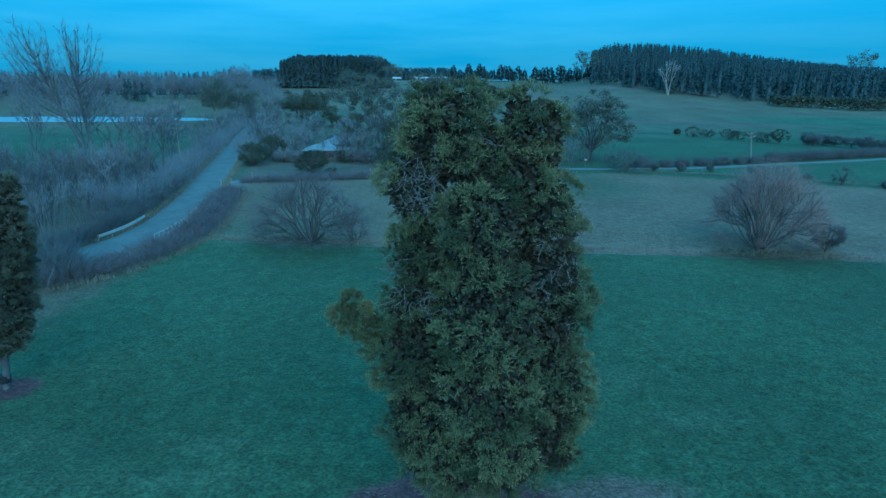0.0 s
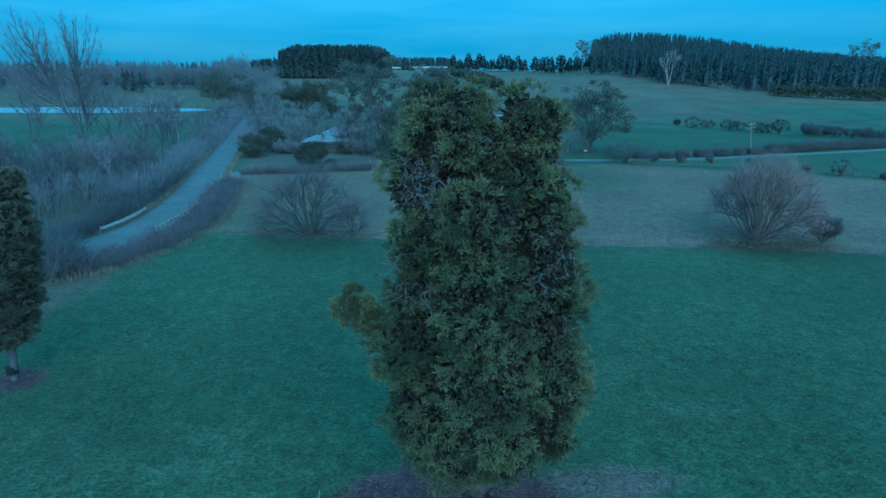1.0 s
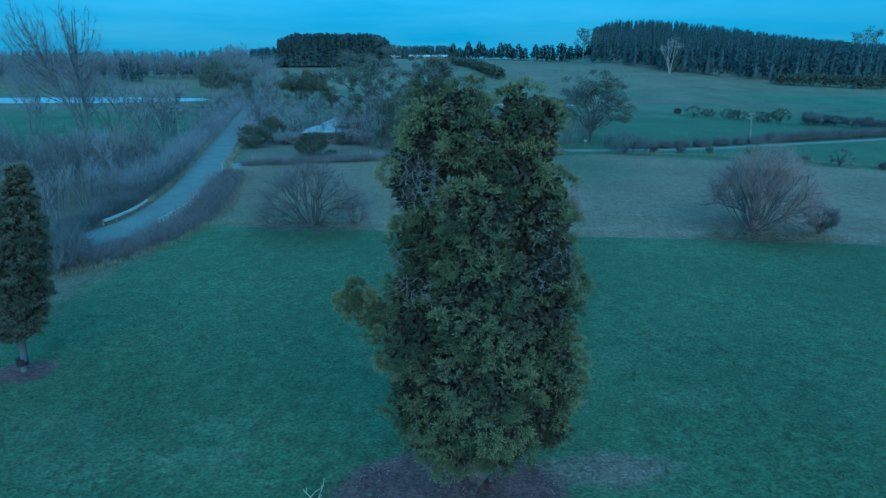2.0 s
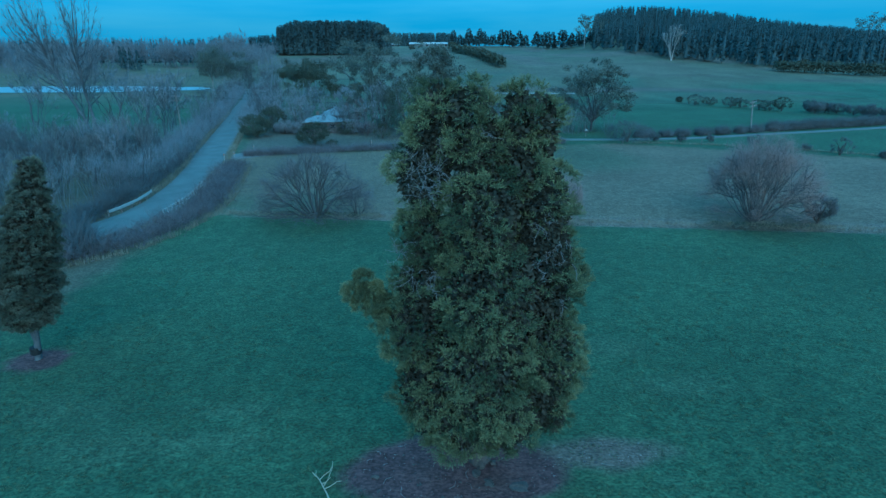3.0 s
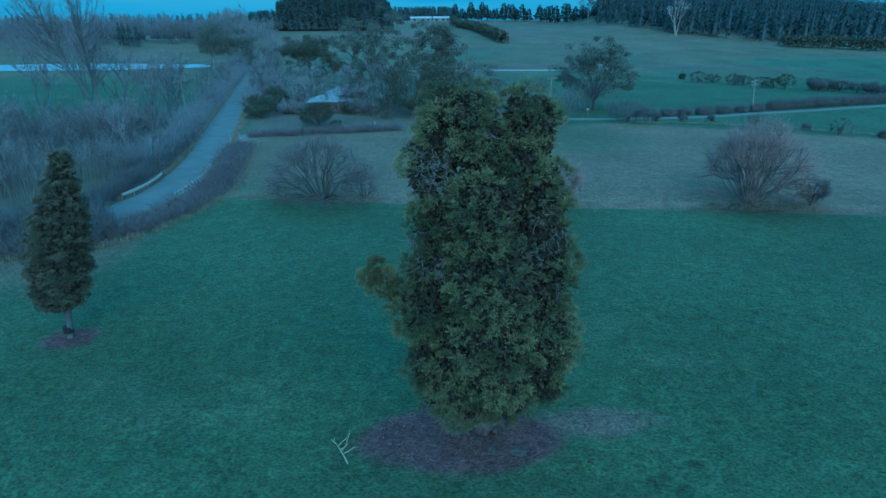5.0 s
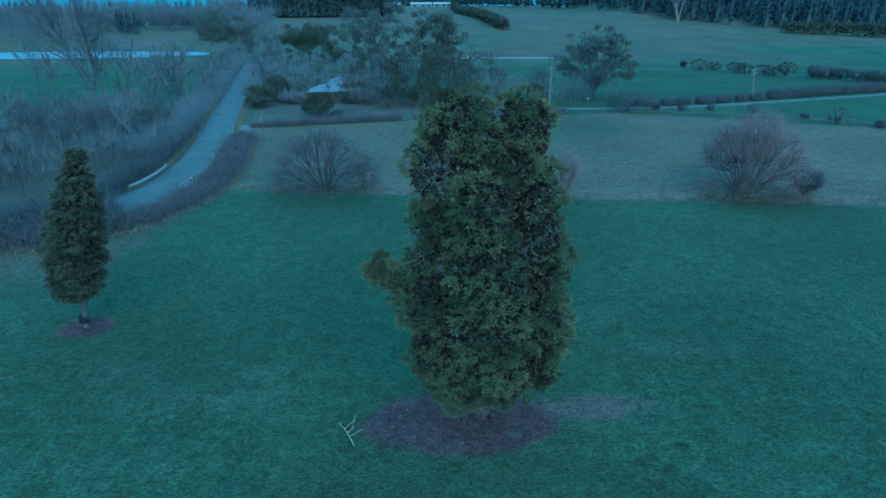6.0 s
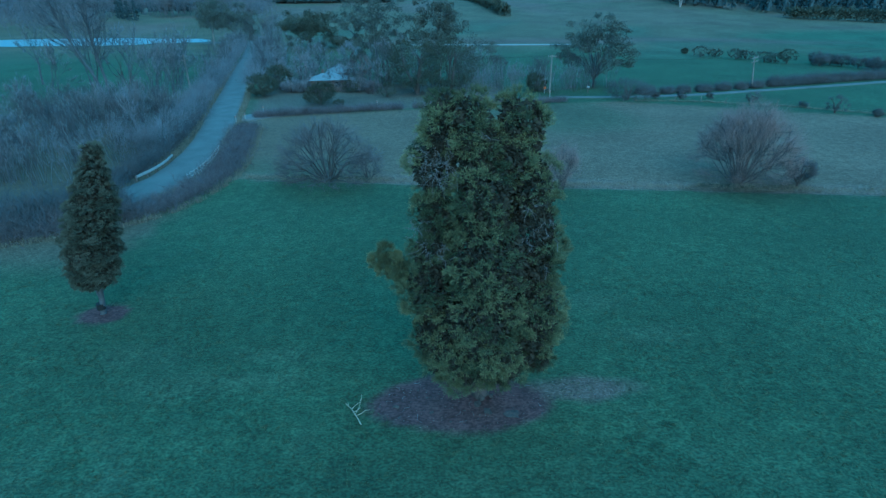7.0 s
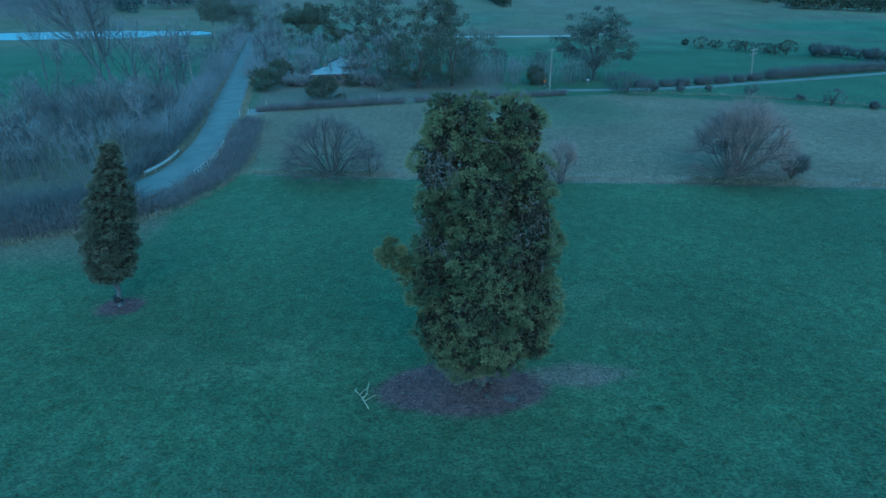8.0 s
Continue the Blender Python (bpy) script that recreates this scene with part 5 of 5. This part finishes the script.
open_gum("gum_tree", 318, 420, 15, 30, 144, "tall eucalypt standing over the pine wood", base=0.5, low=0.6, limbs_n=9, tips_n=5, pads=34, straight=True, pad=1.5, leaf=0.9, thick=0.012)
open_gum("gum_tree", 9.0, 128, 9, 9, 145, "slender open eucalypt beyond the garden", base=0.25, low=0.5, limbs_n=7, tips_n=6, pads=60, pad=0.8, leaf=0.34)
bush("tree", -27, 152, 8, 8, M_TWIG, 146, "leafless brown tree behind the house", 240, 22, 0.3)
bush("tree", -33, 121, 9, 7.5, M_TWIG, 147, "leafless purplish tree beside the house", 260, 22, 0.3)
bush("tree", -20.5, 130, 6, 7, M_TWIG_RED, 148, "russet leafless tree behind the house roof", 200, 22, 0.28)
bush("tree", -13, 121, 9, 9, M_GUM, 149, "grey-green tree beside the house", 280, 22, 0.34)
bush("tree", -22.0, 190, 8, 7.5, M_GUM, 150, "grey-green tree in the far paddock", 160, 22, 0.45)


for i, (x, y, s) in enumerate(((-31.5, 112.5, 2.6), (-28, 111.5, 1.7), (-20.5, 112, 2.6), (-19, 113, 3.6), (-15.5, 110, 3.0), (-12, 106, 3.0), (-33.5, 113, 3.4))):
    bush("bush", x, y, s * 1.3, s, (M_TWIG, M_HEDGE, M_SHRUB)[i % 3], 155 + i, ("leafless grey bush in the garden", "leafless brown bush in the garden", "dark leafy bush in the garden")[i % 3], 120, 22, 0.2, "garden bushes")


# ---- the house and the sheds ----
def house():
    t = thing("house", -25.4, 117.0, "low brick house with a pale sheet roof among trees", "house", turn=8)
    bm = bmesh.new()
    box(bm, (7.4, 5.9, 2.4), Matrix.Translation((-0.6, 0, 1.15)))
    box(bm, (4.6, 6.1, 3.2), Matrix.Translation((1.6, 6.2, 1.5)))
    part("wall", bm, M_WALL, t)

    def roof(cx, cy, w, d, h, name, z):
        bm = bmesh.new()
        o = 0.5
        a = [bm.verts.new(p) for p in ((cx - w / 2 - o, cy - d / 2 - o, z), (cx + w / 2 + o, cy - d / 2 - o, z), (cx + w / 2 + o, cy + d / 2 + o, z), (cx - w / 2 - o, cy + d / 2 + o, z))]
        r = [bm.verts.new((cx - w / 2 + d * 0.45, cy, z + h)), bm.verts.new((cx + w / 2 - d * 0.45, cy, z + h))]
        for f in ((a[0], a[1], r[1], r[0]), (a[2], a[3], r[0], r[1]), (a[1], a[2], r[1]), (a[3], a[0], r[0]), (a[3], a[2], a[1], a[0])):
            bm.faces.new(f)
        top = part(name, bm, M_ROOF, t)
        k = int((w + 2 * o) / 0.6)
        bm = bmesh.new()
        for i in range(1, k):
            x = cx - w / 2 - o + i * 0.6
            rise = h * min(1.0, (x - (cx - w / 2 - o)) / (d * 0.45 + o), ((cx + w / 2 + o) - x) / (d * 0.45 + o))
            rod(bm, (x, cy - d / 2 - o, z + 0.02), (x, cy - (d / 2 + o) * (1 - rise / h), z + rise + 0.02), 0.03, None, 4)
        part("roof_rib", bm, M_ROOF, top)

    roof(-0.6, 0, 7.6, 6, 1.15, "roof", 2.35)
    roof(1.6, 6.2, 5.0, 6.5, 1.6, "rear_roof", 3.1)
    bm = bmesh.new()
    box(bm, (0.6, 0.6, 1.2), Matrix.Translation((-1.8, 0.8, 3.6)), 0.03)
    part("chimney", bm, M_WALL, t)
    for x in (-2.6, -0.6, 1.4):
        bm = bmesh.new()
        box(bm, (1.5, 0.08, 1.2), Matrix.Translation((x, -2.99, 1.45)), 0.01)
        w = part("window", bm, M_POSTWOOD, t, "dull timber window frame")
        bm = bmesh.new()
        box(bm, (1.3, 0.04, 1.0), Matrix.Translation((x, -3.04, 1.45)))
        part("pane", bm, M_GLASS, w)


house()


def shed(x, y, w, d, h, turn):
    t = thing("shed", x, y, "long pale farm shed on the ridge", "shed", "ridge sheds", turn=turn)
    bm = bmesh.new()
    box(bm, (w, d, h), Matrix.Translation((0, 0, h / 2 - 0.1)))
    part("wall", bm, M_ROOF, t)
    bm = bmesh.new()
    a = [bm.verts.new(p) for p in ((-w / 2 - 0.4, -d / 2 - 0.4, h), (w / 2 + 0.4, -d / 2 - 0.4, h), (w / 2 + 0.4, d / 2 + 0.4, h), (-w / 2 - 0.4, d / 2 + 0.4, h), (-w / 2 - 0.4, 0, h + 1.8), (w / 2 + 0.4, 0, h + 1.8))]
    for f in ((0, 1, 5, 4), (2, 3, 4, 5), (0, 4, 3), (1, 2, 5), (3, 2, 1, 0)):
        bm.faces.new([a[i] for i in f])
    part("roof", bm, M_WHITE, t)
    # dark panels on the unbroken wall stand in for the shade inside doorways
    for i in (-0.3, 0.1, 0.35):
        bm = bmesh.new()
        box(bm, (2.4, 0.1, 1.7), Matrix.Translation((w * i, -d / 2 - 0.03, 0.8)))
        part("doorway_shade", bm, M_GLASS, t, "flat dark panel painted as the shade inside a doorway")


shed(-23, 602, 22, 10, 2.2, 2)
shed(-1, 600, 18, 10, 2.2, -2)
shed(-50, 612, 10, 8, 2.0, 10)


# ---- road furniture ----
def guard_rail(points, label, posts=True, tall=0.72):
    p = np.array(points, float)
    t = thing("guard_rail", p[0][0], p[0][1], label, "guard rail")
    loc = p - p[0]
    prof = ((0.0, -0.155), (0.05, -0.11), (0.05, -0.05), (0.0, -0.015), (0.0, 0.015), (0.05, 0.05), (0.05, 0.11), (0.0, 0.155))
    rows = []
    d = np.gradient(loc, axis=0)
    s = np.stack([d[:, 1], -d[:, 0]], 1) / np.linalg.norm(d, axis=1)[:, None]
    for off, back in ((0, 0), (-0.012, 1)):
        for o, z in prof:
            q = loc + s * (o + off)
            rows.append(np.column_stack([q, np.full(len(q), tall - 0.155 + z)]))
    V = np.stack(rows, 1)
    w, n = 8, len(loc)
    quads = []
    for side in (0, 8):
        k = (np.arange(n - 1)[:, None] * 16 + side + np.arange(w - 1)[None, :]).ravel()
        quads.append(np.stack([k, k + 1, k + 17, k + 16], 1))
    for e in (0, 7):
        k = np.arange(n - 1) * 16 + e
        quads.append(np.stack([k, k + 8, k + 24, k + 16], 1))
    put("rail", mesh_of("rail", V.reshape(-1, 3), np.concatenate(quads)), M_WHITE, t)
    for q, c in zip(loc, s):
        bm = bmesh.new()
        box(bm, (0.14, 0.10, tall + 0.15), Matrix.Translation((q[0] - c[0] * 0.1, q[1] - c[1] * 0.1, tall / 2 - 0.1)), 0.01)
        part("post", bm, M_POSTWOOD, t)
    return t


guard_rail([(-34.75, 51.6), (-34.45, 53.4), (-34.35, 55.2), (-34.4, 57.0), (-34.6, 58.8), (-34.95, 60.6)], "white painted guard rail curving beside the road")


def bridge_rail(points):
    p = np.array(points, float)
    t = thing("bridge_rail", p[0][0], p[0][1], "low white post and rail fence along the road's edge", "railing")
    loc = p - p[0]
    for a, b in zip(loc[:-1], loc[1:]):
        for z in (0.45, 0.85):
            bm = bmesh.new()
            rod(bm, (a[0], a[1], z), (b[0], b[1], z), 0.03, None, 6)
            part("rail", bm, M_WHITE, t)
    fine = np.linspace(0, len(loc) - 1, 2 * len(loc) - 1)
    for q in np.column_stack([np.interp(fine, np.arange(len(loc)), loc[:, c]) for c in (0, 1)]):
        bm = bmesh.new()
        box(bm, (0.10, 0.10, 1.05), Matrix.Translation((q[0], q[1], 0.45)), 0.015)
        part("post", bm, M_WHITE, t)


bridge_rail([(-28.9, 51.2), (-28.9, 53.0), (-28.9, 54.8), (-29.0, 56.6), (-29.2, 58.4), (-29.5, 60.2), (-29.9, 62.0), (-30.3, 63.8)])


def guide_post(x, y, tall=1.05):
    t = thing("guide_post", x, y, "slim white roadside guide post", "guide post", "roadside guide posts")
    bm = bmesh.new()
    box(bm, (0.13, 0.05, tall + 0.1), Matrix.Translation((0, 0, tall / 2 - 0.05)), 0.01)
    part("post", bm, M_WHITE, t)
    bm = bmesh.new()
    box(bm, (0.09, 0.02, 0.16), Matrix.Translation((0, -0.035, tall - 0.22)))
    part("reflector", bm, M_ORANGE, t, "small orange reflector")


for x, y in ((-34.6, 82.3), (-34.0, 84.9), (-41.4, 79.5), (-43.6, 87.0), (-47.3, 99.6), (-40.3, 73.5), (-33.0, 91.6), (-57.5, 140)):
    guide_post(x, y, 1.25 if y == 82.3 else 1.0)


def letter_box(x, y):
    t = thing("letter_box", x, y, "white letter box on a timber post", "letter box")
    bm = bmesh.new()
    box(bm, (0.12, 0.12, 1.1), Matrix.Translation((0, 0, 0.5)), 0.01)
    part("post", bm, M_POSTWOOD, t)
    bm = bmesh.new()
    box(bm, (0.5, 0.4, 0.35), Matrix.Translation((0, 0, 1.2)), 0.05)
    part("box", bm, M_WHITE, t)


def road_sign(x, y):
    t = thing("road_sign", x, y, "small orange warning sign on a short post", "sign")
    bm = bmesh.new()
    rod(bm, (0, 0, -0.1), (0, 0, 1.2), 0.04, None, 8)
    part("post", bm, M_STEEL, t)
    bm = bmesh.new()
    box(bm, (0.45, 0.04, 0.5), Matrix.Translation((0, -0.06, 1.0)), 0.015)
    part("panel", bm, M_ORANGE, t, "plain orange panel")


road_sign(20.7, 109.6)
letter_box(-43.4, 83.8)
letter_box(29.6, 109.0)
guide_post(-12.6, 93.0, 1.6)
guide_post(20.9, 104.6, 1.3)


def utility_pole(x, y, tall, label, arms=1, turn=0.0, lean=0.0):
    t = thing("utility_pole", x, y, label, "utility pole", "utility poles", turn=turn)
    t.matrix_basis = t.matrix_basis @ Matrix.Rotation(radians(lean), 4, "Y")
    bm = bmesh.new()
    rod(bm, (0, 0, -0.2), (0, 0, tall), 0.17, 0.11, 10)
    part("pole", bm, M_POLE, t)
    for i in range(arms):
        z = tall - 0.35 - i * 0.8
        bm = bmesh.new()
        box(bm, (1.9, 0.10, 0.11), Matrix.Translation((0, -0.16, z)), 0.01)
        arm = part("crossarm", bm, M_POLE, t)
        for dx in (-0.85, -0.35, 0.35, 0.85):
            bm = bmesh.new()
            rod(bm, (dx, -0.16, z + 0.06), (dx, -0.16, z + 0.26), 0.05, 0.035, 6)
            part("insulator", bm, M_WHITE, arm)
    return t


utility_pole(-51.9, 105.6, 8.6, "grey timber utility pole with two crossarms beside the road", 2, 15)
utility_pole(21.8, 110.0, 7.5, "grey timber utility pole at the pasture's edge", 1, 10)
utility_pole(2.8, 116, 3.2, "short timber pole in the garden hedge", 0)
utility_pole(66.2, 113.5, 6.7, "pale utility pole beside the far road", 2, 20, -10)
utility_pole(109, 126.5, 7.5, "pale utility pole beside the far road", 1, 20)


def wire(a, b, sag):
    t = new("power_line")
    a, b = np.array(a, float), np.array(b, float)
    t.matrix_basis = Matrix.Translation(a)
    tagged(t, "thin dark overhead power line between poles", "power line", "power lines")
    k = np.linspace(0, 1, 17)[:, None]
    p = (b - a) * k
    p[:, 2] -= sag * 4 * (k * (1 - k))[:, 0]
    put("cable", mesh_of("cable", *tubes(p[:-1], p[1:], np.full(16, 0.008), np.full(16, 0.008), 4)), M_DARK, t)


for dx in (-0.95, 0.95):
    wire((-51.9 + dx, 105.6, 8.5), (21.8 + dx, 110, 7.4), 1.2)
    wire((21.8 + dx, 110, 7.4), (66.2 + dx, 113.5, 6.6), 0.8)
    wire((66.2 + dx, 113.5, 6.6), (109 + dx, 126.5, 7.4), 0.8)


# ---- fences ----
def fence(points, gap, label, seed, group="paddock fences"):
    g = np.random.default_rng(seed)
    p = np.array(points, float)
    t = thing("fence", p[0][0], p[0][1], label, "fence", group)
    z0 = t.matrix_basis.translation.z
    tops = []
    for a, b in zip(p[:-1], p[1:]):
        n = max(int(np.linalg.norm(b - a) / gap), 1)
        for i in range(n):
            q = a + (b - a) * i / n
            tops.append((q[0] - p[0][0], q[1] - p[0][1], float(terrain(*q)) - z0))
    for q in tops:
        bm = bmesh.new()
        h = g.uniform(1.0, 1.2)
        rod(bm, (q[0], q[1], q[2] - 0.3), (q[0] + g.normal() * 0.03, q[1], q[2] + h), 0.06, 0.05, 6)
        part("post", bm, M_POSTWOOD, t)
    q = np.array(tops)
    for z in (0.35, 0.65, 0.95):
        put("wire", mesh_of("wire", *tubes(q[:-1] + [0, 0, z], q[1:] + [0, 0, z], np.full(len(q) - 1, 0.003), np.full(len(q) - 1, 0.003), 3)), M_POLE, t)


fence([(34, 99.0), (48, 97.0), (60, 93.0), (72, 84.5), (82, 78)], 4.0, "post and wire fence beside the green paddock", 152)
fence([(-6, 97.5), (8, 100.5), (22, 103)], 3.5, "post and wire fence beyond the pasture", 153)


# ---- on the soil and grass of the near paddock ----
def fallen_branch():
    g = np.random.default_rng(160)
    t = thing("fallen_branch", -4.70, 15.06, "pale dead forked branch lying on the grass", "branch", turn=0)
    A, B, RA, RB = [], [], [], []
    forks = (((0.30, -1.19), (0.06, -0.72), (-0.19, -0.32), (-0.46, 0.12), (-0.71, 0.42), (-0.78, 0.75)), ((-0.19, -0.32), (-0.03, 0.05), (0.03, 0.32), (0.10, 0.62), (0.05, 0.98)),
             ((-0.1, -0.45), (0.22, -0.36), (0.45, -0.22), (0.72, -0.26)), ((-0.46, 0.12), (-0.25, 0.35), (-0.02, 0.50), (0.06, 0.72)), ((-0.30, -0.12), (-0.08, -0.12), (0.12, 0.05)), ((-0.60, 0.3), (-0.72, 0.3), (-0.86, 0.42)))
    for i, line in enumerate(forks):
        r = 0.034 if i == 0 else 0.018
        z = [0.05 + (0.0 if i == 0 else 0.10) * k + 0.02 * g.random() for k in range(len(line))]
        for k in range(len(line) - 1):
            A.append((*line[k], z[k])), B.append((*line[k + 1], z[k + 1]))
            RA.append(r * (1 - 0.16 * k)), RB.append(r * (1 - 0.16 * (k + 1)))
    v, f = tubes(np.array(A) * 0.8, np.array(B) * 0.8, RA, RB, 6)
    put("bough", mesh_of("bough", v, f), M_PALEWOOD, t)


fallen_branch()


def stone(x, y, size, seed, label, group="stones under the cypress"):
    g = np.random.default_rng(seed)
    bm = bmesh.new()
    bmesh.ops.create_icosphere(bm, subdivisions=2, radius=1.0)
    off = g.uniform(0, 50)
    for v in bm.verts:
        k = 1 + 0.7 * noise.noise(v.co * 1.1 + Vector((off, 0, 0))) + 0.5 * noise.cell(v.co * 1.4 + Vector((0, off, 0))) - 0.25
        v.co = Vector((v.co.x * size[0], v.co.y * size[1], v.co.z * size[2])) * k
    ob = part("stone", bm, M_STONE)
    ob.matrix_basis = pose(x, y, size[2] * 0.35 - 0.02, 0, 0, g.uniform(0, 360))
    tagged(ob, label, "stone", group)


stone(1.39, 16.0, (0.40, 0.28, 0.25), 181, "grey boulder at the foot of the cypress")
stone(1.85, 16.1, (0.15, 0.12, 0.10), 172, "small grey stone beside the boulder")
stone(2.75, 14.85, (0.50, 0.30, 0.07), 173, "flat pale stone sunk in bare soil")
stone(1.62, 15.0, (0.24, 0.2, 0.09), 174, "pale stone sunk in bare soil")
stone(1.2, 15.45, (0.22, 0.2, 0.07), 177, "grey stone sunk in bare soil")
stone(-2.9, 15.35, (0.15, 0.10, 0.07), 178, "dark stone lying on bare soil")
gs = np.random.default_rng(175)
for i in range(70):
    a, k = gs.uniform(0, 6.283), math.sqrt(gs.random()) * 1.02
    s = gs.uniform(0.02, 0.062)
    x, y = 0.5 + 4.4 * k * math.cos(a), 15.7 + 2.0 * k * math.sin(a)
    if i > 52:
        x, y = gs.uniform(5, 8.6), gs.uniform(15.8, 17.2)
    stone(x, y, (s * 1.4, s, s * 0.5), 200 + i, "small pale stone lying on bare soil")
for i in range(14):
    a, k = gs.uniform(0, 6.283), math.sqrt(gs.random())
    x, y, w = 0.5 + 4.3 * k * math.cos(a), 15.7 + 1.9 * k * math.sin(a), gs.uniform(0, 6.283)
    l = gs.uniform(0.12, 0.35)
    p = np.array([[0, 0, 0.0], [math.cos(w) * l, math.sin(w) * l, 0.02], [math.cos(w + 0.4) * l * 1.8, math.sin(w + 0.4) * l * 1.8, 0.015]])
    ob = put("stick", mesh_of("stick", *tubes(p[:-1], p[1:], [0.010, 0.008], [0.008, 0.004], 5)), M_DEAD, None, Matrix.Translation((x, y, 0.015)))
    tagged(ob, "small dry stick lying on bare soil", "stick", "sticks under the cypress")


def litter():
    """Dry scales, bark and leaf scraps on the bare soil."""
    g = np.random.default_rng(176)
    n = 620
    a, k = g.uniform(0, 6.283, n), np.sqrt(g.random(n))
    x, y = 0.4 + 4.5 * k * np.cos(a), 15.75 + 2.05 * k * np.sin(a)
    tail = g.random(n) < 0.42
    x, y = np.where(tail, g.uniform(4, 8.8, n), x), np.where(tail, g.uniform(15.9, 17.4, n), y)
    c = np.column_stack([x, y, np.full(n, 0.02)])
    v, f = leaves(c, np.column_stack([g.normal(size=(n, 2)), np.full(n, 0.05)]), g.uniform(0.02, 0.10, n), g.uniform(0.01, 0.03, n), g, 0.1)
    tagged(put("litter", mesh_of("litter", v, f), M_LITTER), "dry bark and leaf litter on bare soil", "litter", kind="stuff")


litter()


def turf():
    """Tufts of grass over the near paddock, thicker and higher where cattle leave it."""
    g = np.random.default_rng(180)
    n = 42000
    y = -2 + 55 * g.random(n) ** 1.25
    x = g.uniform(-1.05, 1.05, n) * (y + 12)
    lum = np.array([0.4 * noise.noise(Vector((a * 0.5, b * 0.5, 3))) + noise.noise(Vector((a * 1.4, b * 3.0, 9))) for a, b in zip(x, y)])
    bare = (np.hypot((x - 0.4) / 4.4, (y - 15.75) / 2.0) < 1) | (np.hypot((x + 22.6) / 1.5, (y - 24.1) / 1.1) < 1) | (y > field_edge(x) - 0.3) | (x < -24 - 1.1 * (38 - y)) & (y > 30)
    keep = (lum > -0.12 + 0.3 * g.random(n) - 0.2) & ~bare
    x, y, lum = x[keep], y[keep], lum[keep]
    k = 4
    m = len(x)
    size = 0.05 + 0.11 * np.clip(lum + 0.2, 0, 1) + 0.05 * g.random(m)
    b = np.repeat(np.column_stack([x, y, np.full(m, -0.03)]), k, 0) + np.column_stack([g.normal(size=(m * k, 2)) * 0.07, np.zeros(m * k)])
    t = b + np.column_stack([g.normal(size=(m * k, 2)) * 0.5, np.full(m * k, 0.8)]) * np.repeat(size, k)[:, None]
    ob = put("grass", mesh_of("grass", *spikes(b, t, np.full(m * k, 0.014))), M_GRASS)
    tagged(ob, "short green grazed grass in uneven tufts", "grass", kind="stuff")


turf()
